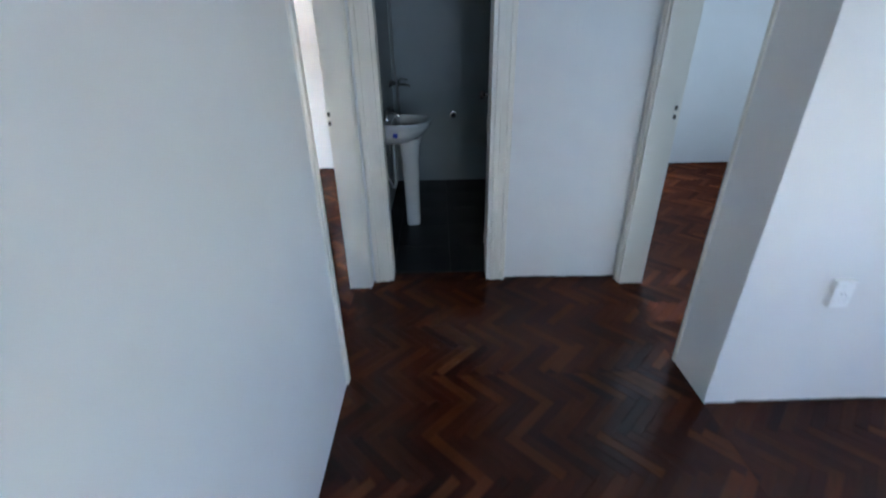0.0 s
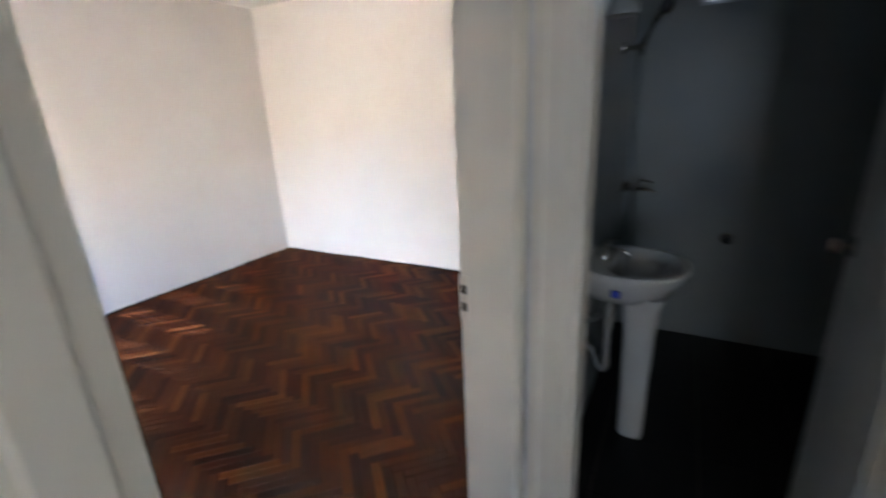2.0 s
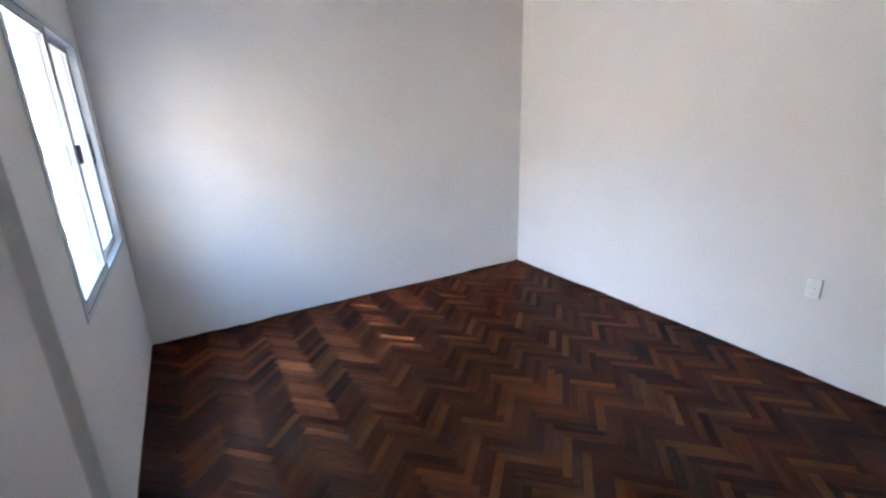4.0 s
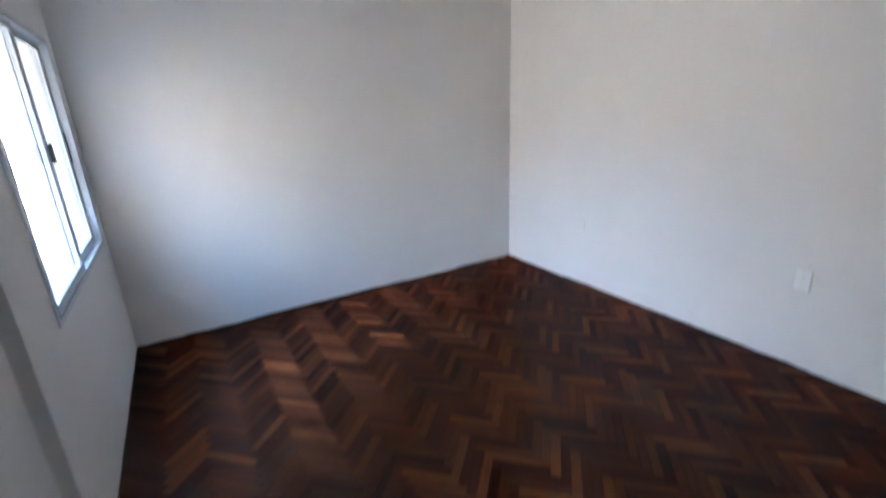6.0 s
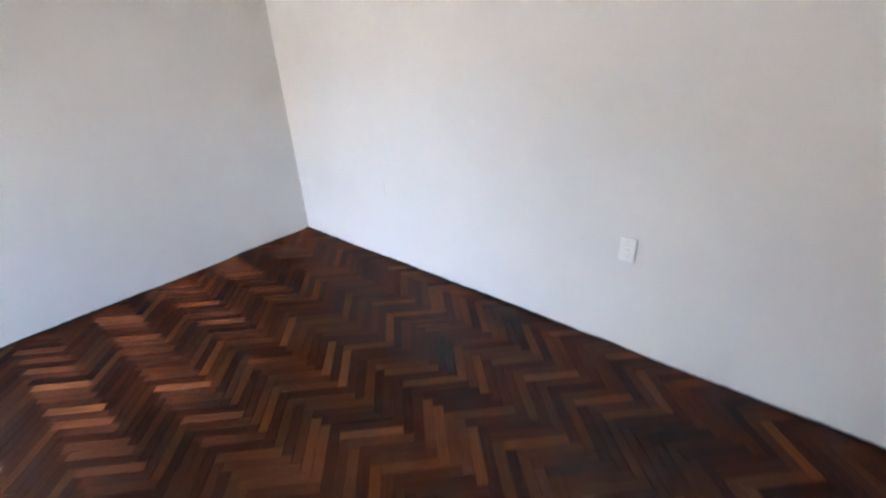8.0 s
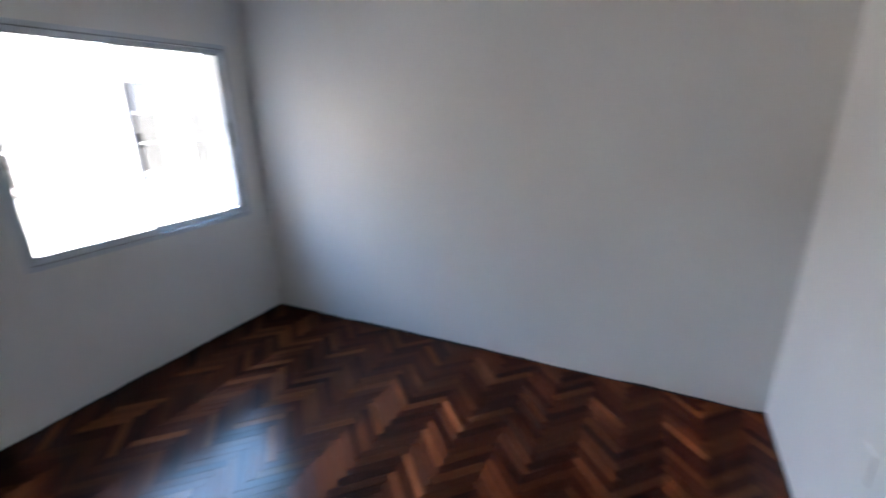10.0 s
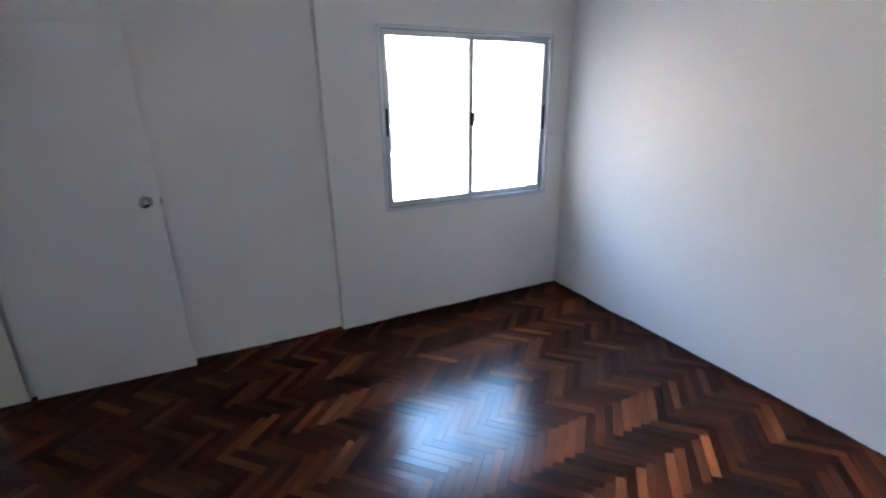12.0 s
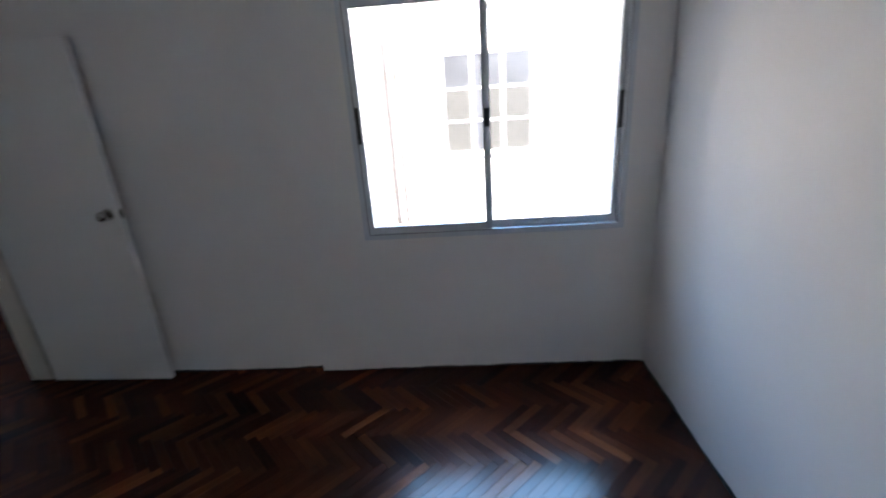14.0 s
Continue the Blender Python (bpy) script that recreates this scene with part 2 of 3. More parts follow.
def bend(a, b, c, n=12):
    """Points of a curve from a to c, drawn towards b."""
    a, b, c = Vector(a), Vector(b), Vector(c)
    return [(1 - t) ** 2 * a + 2 * t * (1 - t) * b + t * t * c for t in (i / n for i in range(n + 1))]


def part(name, bm, mat, parent=None, label="", smooth=False):
    mesh = bpy.data.meshes.new(name)
    bmesh.ops.recalc_face_normals(bm, faces=bm.faces[:])
    bm.to_mesh(mesh)
    bm.free()
    mesh.materials.append(mat)
    if smooth:
        mesh.shade_smooth()
        mesh.set_sharp_from_angle(angle=radians(35))
    ob = new(name, mesh)
    if parent:
        ob.parent = parent
    if label:
        ob["label"] = label
    return ob


def thing(name, place, label, category, group="", kind=""):
    ob = new(name)
    ob.matrix_world = place
    bpy.context.view_layer.update()
    return tagged(ob, label, category, group, kind)


def structure(name, bm, mat, label, category):
    return tagged(part(name, bm, mat), label, category, kind="structure")


def wall(name, along, t0, t1, a0, a1, z0, z1, holes, mat, label):
    """A wall that runs along x or y from a0 to a1, t0 to t1 thick, with openings (a, b, low, high)."""
    cuts_a = sorted({a0, a1, *(h[0] for h in holes), *(h[1] for h in holes)})
    cuts_z = sorted({z0, z1, *(h[2] for h in holes), *(h[3] for h in holes)})
    na, nz = len(cuts_a) - 1, len(cuts_z) - 1

    def solid(i, k):
        if not (0 <= i < na and 0 <= k < nz):
            return False
        a, z = (cuts_a[i] + cuts_a[i + 1]) / 2, (cuts_z[k] + cuts_z[k + 1]) / 2
        return not any(h[0] < a < h[1] and h[2] < z < h[3] for h in holes)

    bm = bmesh.new()

    def quad(*corners):
        bm.faces.new([bm.verts.new((a, t, z) if along == "x" else (t, a, z)) for a, t, z in corners])

    for i in range(na):
        for k in range(nz):
            if not solid(i, k):
                continue
            a, b, lo, hi = cuts_a[i], cuts_a[i + 1], cuts_z[k], cuts_z[k + 1]
            for t in (t0, t1):
                quad((a, t, lo), (b, t, lo), (b, t, hi), (a, t, hi))
            if not solid(i - 1, k):
                quad((a, t0, lo), (a, t1, lo), (a, t1, hi), (a, t0, hi))
            if not solid(i + 1, k):
                quad((b, t0, lo), (b, t1, lo), (b, t1, hi), (b, t0, hi))
            if not solid(i, k - 1):
                quad((a, t0, lo), (b, t0, lo), (b, t1, lo), (a, t1, lo))
            if not solid(i, k + 1):
                quad((a, t0, hi), (b, t0, hi), (b, t1, hi), (a, t1, hi))
    bmesh.ops.remove_doubles(bm, verts=bm.verts[:], dist=0.0001)
    return structure(name, bm, mat, label, "wall")


# ---- the shell ----
TOP = 2.655
WX, EX, NY = -4.09, -0.306, 5.05          # room with the window: west, east, north faces
SY_WIN, SY_DOOR, STEP_X = 1.542, 1.497, -2.147
HX0, HX1, HY = -0.208, 1.42, 2.42         # hall: west, east, north faces
BY0, BY1 = 2.52, 4.54                     # bathroom: south and north faces
WIN = (-3.905, -2.527, 0.857, 2.042)
DOOR_A = (1.513, 2.351, -0.02, 2.0)
DOOR_BATH = (-0.085, 0.575, -0.02, 2.0)
DOOR_B = (1.575, 2.345, -0.02, 2.0)
LOW = -0.06

wall("wall_west", "y", WX - 0.2, WX, 1.29, NY + 0.2, LOW, TOP, [], WALL, "smooth white painted plaster wall lit from the window")
wall("wall_north", "x", NY, NY + 0.2, WX, EX, LOW, TOP, [], WALL, "smooth white painted plaster wall with one socket")
wall("wall_south_window", "x", 1.29, SY_WIN, WX, STEP_X, LOW, TOP, [WIN], WALL, "white painted wall around the aluminium window")
wall("wall_south_plain", "x", 1.29, SY_DOOR, STEP_X, EX, LOW, TOP, [], WALL, "white painted wall set back behind the open door")
wall("wall_hall_west", "y", EX, HX0, -3.5, NY, LOW, TOP, [DOOR_A], WALL, "white painted hall wall with a doorway")
wall("wall_hall_north", "x", HY, BY0, HX0, HX1, LOW, TOP, [DOOR_BATH], WALL, "white painted hall wall with the bathroom doorway")
wall("wall_hall_east", "y", HX1, HX1 + 0.14, 1.31, 5.0, LOW, TOP, [DOOR_B], WALL, "white painted wall with a doorway to the second bedroom")
wall("wall_living_north", "x", 1.31, 1.43, HX1 + 0.14, 4.4, LOW, TOP, [], WALL, "white painted living room wall with a socket")
wall("wall_bath_north", "x", BY1, BY1 + 0.2, HX0, HX1, LOW, TOP, [(0.117, 0.97, 2.03, 2.42)], BATH_WALL, "grey tiled bathroom wall under a small high window")
wall("wall_bedroom_east", "y", 3.855, 4.055, 1.43, 5.0, LOW, TOP, [], WALL, "white painted bedroom wall")
wall("wall_bedroom_north", "x", 5.0, 5.2, HX1, 4.055, LOW, TOP, [(1.65, 2.75, 1.0, 2.1)], WALL, "white painted bedroom wall")
wall("wall_living_east", "y", 4.4, 4.6, -3.5, 1.43, LOW, TOP, [(-1.36, -0.5, 1.1, 2.1)], WALL, "white painted living room wall with a window opening")
wall("wall_living_south", "x", -3.7, -3.5, EX, 4.6, LOW, TOP, [(0.5, 2.2, 0.9, 2.1)], WALL, "white painted living room wall with a window opening")
# thin tiled lining of the bathroom's other walls
wall("wall_bath_west", "y", HX0, HX0 + 0.008, BY0 + 0.008, BY1, 0, TOP, [], BATH_WALL, "grey glazed tile lining of the bathroom wall")
wall("wall_bath_east", "y", HX1 - 0.008, HX1, BY0 + 0.008, BY1, 0, TOP, [], BATH_WALL, "grey glazed tile lining of the bathroom wall")
wall("wall_bath_south", "x", BY0, BY0 + 0.008, HX0, HX1, 0, TOP, [(-0.085, 0.575, -0.02, 2.0)], BATH_WALL, "grey glazed tile lining around the bathroom door")

# soft plastered splay where the window's wall steps forward
bm = bmesh.new()
curve = [(STEP_X - 0.004, SY_WIN), (STEP_X - 0.004, SY_DOOR)]
for i in range(9):
    u = i / 8
    curve.append((STEP_X + 0.014 * (1 - u), SY_DOOR + (SY_WIN - SY_DOOR) * u * u * (3 - 2 * u)))
curve.pop()
low_ring = [bm.verts.new((x, y, LOW)) for x, y in curve]
high_ring = [bm.verts.new((x, y, TOP)) for x, y in curve]
for i in range(len(curve)):
    k = (i + 1) % len(curve)
    bm.faces.new((low_ring[i], low_ring[k], high_ring[k], high_ring[i]))
bm.faces.new(low_ring)
bm.faces.new(list(reversed(high_ring)))
tagged(part("trim_step", bm, WALL, smooth=True), "white plastered splay at the step in the wall", "trim", kind="structure")

# plain unseen storeys above, open to nothing, added to hold back sky light
structure("wall_sky_block_bedrooms", box(bmesh.new(), WX - 0.2, 4.055, 1.29, 5.25, TOP + 0.14, 4.3), FACADE, "plain rendered unseen storey added above the flat to block sky light", "wall")
structure("wall_sky_block_living", box(bmesh.new(), EX, 4.6, -3.7, 1.29, TOP + 0.14, 9.0), FACADE, "plain rendered unseen storeys added above the living room to block sky light", "wall")
# dark skin added over the living room's outer wall to cut bounced light
structure("wall_bounce_skin", box(bmesh.new(), EX - 0.03, EX - 0.002, -3.7, 1.288, -3.0, 9.0), BOUNCE_SKIN, "plain dark skin added over the outer wall to dim light bounced into the light well", "wall")
structure("ceiling_bedrooms", box(bmesh.new(), WX - 0.2, 4.055, 1.29, 5.25, TOP, TOP + 0.14), CEIL, "plain white painted plaster ceiling", "ceiling")
structure("ceiling_living", box(bmesh.new(), EX, 4.6, -3.7, 1.29, TOP, TOP + 0.14), CEIL, "plain white painted plaster ceiling of the living room", "ceiling")
floor = structure("floor", box(bmesh.new(), WX - 0.2, 4.6, 1.29, 5.25, -0.12, -0.0075), SEAM, "dark brown varnished herringbone parquet floor", "floor")
floor_living = structure("floor_living", box(bmesh.new(), EX, 4.6, -3.7, 1.29, -0.12, -0.0075), SEAM, "dark brown varnished herringbone parquet floor", "floor")
floor_bath = structure("floor_bath", box(bmesh.new(), HX0, HX1, BY0, BY1, -0.007, -0.003), GROUT, "black square tiled bathroom floor", "floor")


# dark uneven joint where the painted walls meet the varnished floor
def ragged_joint(name, start, end, seed):
    """A low dark strip with a torn upper edge; its back lies against the wall to the left of start to end."""
    dice_joint = random.Random(seed)
    a, b = Vector((*start, 0)), Vector((*end, 0))
    way = (b - a).normalized()
    out = Vector((way.y, -way.x, 0)) * 0.002
    n = max(4, int((b - a).length / 0.022))
    bm = bmesh.new()
    rows = []
    height = 0.006
    for i in range(n + 1):
        height = min(0.013, max(0.0025, height + dice_joint.uniform(-0.0028, 0.0028)))
        p = a.lerp(b, i / n)
        rows.append([bm.verts.new(p + Vector((0, 0, -0.004))), bm.verts.new(p + Vector((0, 0, height))),
                     bm.verts.new(p + out + Vector((0, 0, height * 0.9))), bm.verts.new(p + out + Vector((0, 0, -0.004)))])
    for p, q in zip(rows, rows[1:]):
        for k in range(4):
            bm.faces.new((p[k], q[k], q[(k + 1) % 4], p[(k + 1) % 4]))
    bm.faces.new(rows[0])
    bm.faces.new(list(reversed(rows[-1])))
    structure(name, bm, SEAM, "dark uneven joint between wall paint and floor", "trim")


ragged_joint("trim_joint_north", (WX, NY), (EX, NY), 1)
ragged_joint("trim_joint_west", (WX, SY_WIN), (WX, NY), 2)
ragged_joint("trim_joint_south_window", (STEP_X, SY_WIN), (WX, SY_WIN), 3)
ragged_joint("trim_joint_south_plain", (EX, SY_DOOR), (STEP_X + 0.014, SY_DOOR), 4)
ragged_joint("trim_joint_hall_north", (DOOR_BATH[1] + 0.1, HY), (HX1, HY), 5)
ragged_joint("trim_joint_living_north", (HX1 + 0.14, 1.31), (4.4, 1.31), 6)


# ---- doorways: jambs, stops and moulded casings ----
def moulding(bm, run, a, b, face, out, width, side, flat=False):
    """A flat casing board with a sunk outer edge. run 'z': from a to b upwards; profile spreads from the opening's edge."""
    steps = [(0.0, 0.010), (0.004, 0.015), (0.30 * width, 0.016), (0.30 * width + 0.003, 0.010), (0.68 * width, 0.011),
             (0.68 * width + 0.004, 0.019), (width - 0.007, 0.019), (width - 0.002, 0.014), (width, 0.006)]
    if flat:
        steps = [(0.0, 0.009), (0.004, 0.012), (width - 0.014, 0.012), (width - 0.011, 0.003), (width - 0.002, 0.003), (width, 0.001)]
    pts = [(s, d) for s, d in steps] + [(width, 0.0), (0.0, 0.0)]
    lower = [bm.verts.new(run(s * side, face + out * d, a)) for s, d in pts]
    upper = [bm.verts.new(run(s * side, face + out * d, b)) for s, d in pts]
    n = len(pts)
    for i in range(n):
        bm.faces.new((lower[i], lower[(i + 1) % n], upper[(i + 1) % n], upper[i]))
    bm.faces.new(lower)
    bm.faces.new(list(reversed(upper)))


def door_frame(name, along, hole, t0, t1, cased, label, width=0.07, wide=(), flat=False):
    """Jambs and head that line an opening, and casings on the faces named in cased ((face, out), ...)."""
    root = thing(name, Matrix(), label, "door frame", kind="structure")
    a0, a1, _, top = hole

    def place(a, t, z):
        return (a, t, z) if along == "x" else (t, a, z)

    def slab(bm, aa, ab, ta, tb, za, zb, bevel=0.003):
        p, q = place(aa, ta, za), place(ab, tb, zb)
        return box(bm, min(p[0], q[0]), max(p[0], q[0]), min(p[1], q[1]), max(p[1], q[1]), za, zb, bevel)

    part("jamb", slab(bmesh.new(), a0, a0 + 0.022, t0, t1, 0, top), TRIM, root)
    part("jamb", slab(bmesh.new(), a1 - 0.022, a1, t0, t1, 0, top), TRIM, root)
    part("head", slab(bmesh.new(), a0 + 0.022, a1 - 0.022, t0, t1, top - 0.022, top), TRIM, root)
    for face, out in cased:
        for edge, side in ((a0, -1), (a1, 1)):
            w = dict(wide).get((face, side), width)
            if w <= 0:
                continue
            bm = bmesh.new()
            moulding(bm, lambda s, t, z, e=edge: place(e + s, t, z), 0, top + width, face, out, w, side, flat)
            part("casing", bm, TRIM, root)
        bm = bmesh.new()
        moulding(bm, lambda s, t, z: place(z, t, top + s), a0, a1, face, out, width, 1, flat)
        part("casing", bm, TRIM, root)
    return root


frame_a = door_frame("door_frame_a", "y", DOOR_A, EX - 0.037, HX0 + 0.006, ((HX0, 1),),
                     "cream enamelled wooden door frame with flat grooved casings", wide=(((HX0, 1), 0.062), ((HX0, -1), 0.055)), flat=True)
frame_bath = door_frame("door_frame_bath", "x", DOOR_BATH, HY - 0.006, BY0 + 0.014, ((HY, -1),),
                        "cream enamelled bathroom door frame with moulded casings", wide=(((HY, -1), 0.10), ((HY, 1), 0.10)))
frame_b = door_frame("door_frame_b", "y", DOOR_B, HX1 - 0.006, HX1 + 0.146, ((HX1, -1),),
                     "cream enamelled bedroom door frame with moulded casings", wide=(((HX1, 1), 0.05), ((HX1, -1), 0.0)))


def strike_plate(parent, matrix):
    """Lock keep with two dark slots, let into a jamb."""
    p = part("strike_plate", box(bmesh.new(), -0.012, 0.012, -0.0015, 0.0015, -0.06, 0.06, 0.001), TRIM, parent, "painted-over lock strike plate")
    p.matrix_local = matrix
    for z in (0.022, -0.026):
        part("slot", box(bmesh.new(), -0.008, 0.008, -0.0022, 0.0022, z - 0.012, z + 0.012, 0.001), STEEL_DARK, p, "dark lock slot")


strike_plate(frame_a, pose(-0.333, 2.3285, 1.085))
strike_plate(frame_b, pose(1.540, 2.3225, 1.085))


# ---- doors ----
def door_knob(parent, matrix):
    """Round knob on a turned rose."""
    k = part("knob", lathe(bmesh.new(), [(0.0005, 0.0), (0.010, 0.0), (0.010, 0.022), (0.013, 0.026), (0.022, 0.031), (0.0275, 0.039), (0.0285, 0.047), (0.026, 0.055), (0.019, 0.061), (0.010, 0.063), (0.0005, 0.063)], steps=28), CHROME, parent, "polished round metal knob", True)
    k.matrix_local = matrix
    part("rose", lathe(bmesh.new(), [(0.0005, 0.0), (0.033, 0.0), (0.033, 0.003), (0.030, 0.007), (0.020, 0.010), (0.0005, 0.010)], steps=28), CHROME, k, "round metal rose", True)
    part("keyhole", box(bmesh.new(), -0.0015, 0.0015, -0.006, 0.006, 0.0615, 0.064), BLACK, k)


def door_leaf(name, place, width, height, label, both=True):
    """A flush leaf hinged at its origin, running along +x, face towards +y."""
    root = thing(name, place, label, "door")
    part("leaf", box(bmesh.new(), 0, width, -0.036, 0, 0.008, height, 0.0025), DOOR, root)
    if both:
        door_knob(root, pose(width - 0.065, 0, 1.08, -90, 0, 0))
    door_knob(root, pose(width - 0.065, -0.036, 1.08, 90, 0, 0))
    latch = part("latch_plate", box(bmesh.new(), width - 0.0005, width + 0.0012, -0.030, -0.006, 1.052, 1.106, 0.0004), CHROME, root, "small steel latch plate")
    part("latch_bolt", box(bmesh.new(), width, width + 0.011, -0.024, -0.012, 1.066, 1.092, 0.002), CHROME, latch)
    for z in (0.25, 1.0, 1.75):
        part("hinge", lathe(bmesh.new(), [(0.0005, z - 0.05), (0.006, z - 0.05), (0.007, z), (0.006, z + 0.05), (0.0005, z + 0.05)], Matrix.Translation((-0.004, 0.004, 0)), 12), TRIM, root, "painted steel hinge", True)
    return root


door_leaf("door_1", pose(-0.385, 1.520, 0, 0, 0, 178.2), 0.80, 1.965, "white enamelled flush door, open against the wall", False)
door_leaf("door_2", pose(0.556, 2.552, 0, 0, 0, 84.5), 0.65, 1.965, "cream white flush bathroom door standing open")


# ---- aluminium sliding window ----
def sliding_window(name, x0, x1, y, z0, z1, label):
    """Outer frame with its inner face at y; the east sash runs in front."""
    root = thing(name, Matrix(), label, "window", kind="structure")
    f, deep = 0.020, 0.075

    def bar(nm, a, b, ya, yb, c, d, parent, mat=ALU, lab="", bevel=0.002):
        return part(nm, box(bmesh.new(), a, b, ya, yb, c, d, bevel), mat, parent, lab)

    # flange on the wall, then the frame in the opening
    for a, b, c, d in ((x0 - 0.012, x0 + f, z0 - 0.010, z1 + 0.010), (x1 - f, x1 + 0.012, z0 - 0.010, z1 + 0.010)):
        bar("frame_upright", a, b, y - deep, y + 0.007, c, d, root)
    for c, d in ((z0 - 0.012, z0 + f), (z1 - f, z1 + 0.012)):
        bar("frame_rail", x0 + f, x1 - f, y - deep, y + 0.007, c, d, root)
    # dark grooves between the flange and the sliding part
    for a, b in ((x0 + f - 0.0045, x0 + f - 0.001), (x1 - f + 0.001, x1 - f + 0.0045)):
        bar("groove", a, b, y + 0.0045, y + 0.0076, z0 + f, z1 - f, root, GASKET, "dark groove in the frame", 0)
    for c, d in ((z0 + f - 0.0045, z0 + f - 0.001), (z1 - f + 0.001, z1 - f + 0.0055)):
        bar("groove", x0 + f, x1 - f, y + 0.0045, y + 0.0076, c, d, root, GASKET, "dark groove in the frame", 0)
    bar("track", x0 + f, x1 - f, y - deep * 0.5 - 0.002, y - deep * 0.5 + 0.002, z0 + f, z0 + f + 0.008, root, ALU, "", 0)
    middle = x0 + (x1 - x0) * 0.507
    s = 0.031

    def sash(a, b, ya, yb, pull_x, lock):
        c, d = z0 + f, z1 - f
        frame_part = bar("sash", a, a + s, ya, yb, c, d, root)
        bar("sash_stile", b - s, b, ya, yb, c, d, frame_part)
        bar("sash_rail", a + s, b - s, ya, yb, c, c + 0.036, frame_part)
        bar("sash_rail", a + s, b - s, ya, yb, d - 0.030, d, frame_part)
        gl = part("pane", box(bmesh.new(), a + s - 0.004, b - s + 0.004, (ya + yb) / 2 - 0.002, (ya + yb) / 2 + 0.002, c + 0.032, d - 0.026), GLASS, frame_part, "clear glass pane")
        gl.visible_shadow = False
        for u, v, w, t in ((a + s, a + s + 0.004, c + 0.036, d - 0.030), (b - s - 0.004, b - s, c + 0.036, d - 0.030)):
            bar("gasket", u, v, yb - 0.008, yb + 0.0006, w, t, frame_part, GASKET, "dark rubber gasket", 0)
        for w, t in ((c + 0.036, c + 0.040), (d - 0.035, d - 0.030)):
            bar("gasket", a + s + 0.004, b - s - 0.004, yb - 0.008, yb + 0.0006, w, t, frame_part, GASKET, "dark rubber gasket", 0)
        bar("pull", pull_x - 0.010, pull_x + 0.010, yb - 0.004, yb + 0.005, 1.365, 1.545, frame_part, BLACK, "recessed black plastic pull", 0.003)
        if lock:
            bar("lock", a - 0.001, a + 0.028, yb - 0.002, yb + 0.016, 1.415, 1.505, frame_part, BLACK, "black plastic latch", 0.004)
        return frame_part

    sash(middle - 0.013, x1 - f + 0.006, y - 0.026, y + 0.002, x1 - f - 0.008, True)
    sash(x0 + f - 0.006, middle + 0.013, y - 0.058, y - 0.030, x0 + f + 0.008, False)
    return root


sliding_window("window_1", WIN[0], WIN[1], SY_WIN, WIN[2], WIN[3], "two-pane sliding window in natural aluminium with black pulls")

# small high bathroom window
bath_window = thing("window_2", Matrix(), "small high sliding window with aluminium frame", "window", kind="structure")
for a, b in ((0.117, 0.150), (0.60, 0.625), (0.940, 0.97)):
    part("frame_upright", box(bmesh.new(), a, b, BY1 + 0.02, BY1 + 0.07, 2.03, 2.42, 0.002), ALU, bath_window)
for c, d in ((2.03, 2.052), (2.398, 2.42)):
    part("frame_rail", box(bmesh.new(), 0.150, 0.94, BY1 + 0.022, BY1 + 0.068, c, d, 0.002), ALU, bath_window)
for a, b in ((0.150, 0.60), (0.625, 0.94)):
    pane = part("pane", box(bmesh.new(), a, b, BY1 + 0.043, BY1 + 0.047, 2.052, 2.398), GLASS, bath_window, "clear glass pane")
    pane.visible_shadow = False


# ---- sockets, plates, wall marks ----
def socket_outlet(name, place, label, width=0.075, height=0.118, deep=0.016):
    """A plate on a wall facing -y of its own frame."""
    root = thing(name, place, label, "socket")
    part("plate", box(bmesh.new(), -width / 2, width / 2, -deep, 0, -height / 2, height / 2, 0.003), WHITE_PLASTIC, root)
    module = part("module", box(bmesh.new(), -width * 0.32, width * 0.32, -deep - 0.002, -deep + 0.001, -0.024, 0.024, 0.001), WHITE_PLASTIC, root, "inset socket module")
    for x, turn in ((-0.007, 25), (0.007, -25)):
        slot = part("slot", box(bmesh.new(), -0.001, 0.001, -0.0015, 0.0015, -0.004, 0.004), BLACK, module)
        slot.matrix_local = pose(x, -deep - 0.0016, 0.003, 0, turn, 0)
    return root


socket_outlet("socket_outlet", pose(-1.415, NY, 0.556), "white plastic wall socket on the bedroom wall")
socket_outlet("socket_outlet", pose(1.79, 1.31, 0.585), "white surface-mounted socket box on the living room wall", deep=0.028)


def wall_plate(place, width, height, label, name="blank_plate", category="plate"):
    root = thing(name, place, label, category)
    part("cover", box(bmesh.new(), -width / 2, width / 2, -0.005, 0, -height / 2, height / 2, 0.0008), WALL, root)
    return root


wall_plate(pose(-3.085, NY, 0.55), 0.07, 0.11, "blank cover plate painted over with the wall")
wall_plate(pose(1.015, HY, 1.508), 0.068, 0.118, "old switch plate painted over with the wall")
hatch = wall_plate(pose(1.001, HY, 1.93), 0.38, 0.345, "painted access panel in the hall wall with dark seam", "access_panel", "panel")
part("seam", box(bmesh.new(), -0.192, 0.192, -0.0018, 0, -0.178, -0.1735), PAINTED_SEAM, hatch, "dark seam under the panel")
part("seam", box(bmesh.new(), 0.1905, 0.194, -0.0018, 0, -0.1735, 0.172), PAINTED_SEAM, hatch)
part("seam", box(bmesh.new(), -0.194, -0.1905, -0.0018, 0, -0.1735, 0.172), PAINTED_SEAM, hatch)

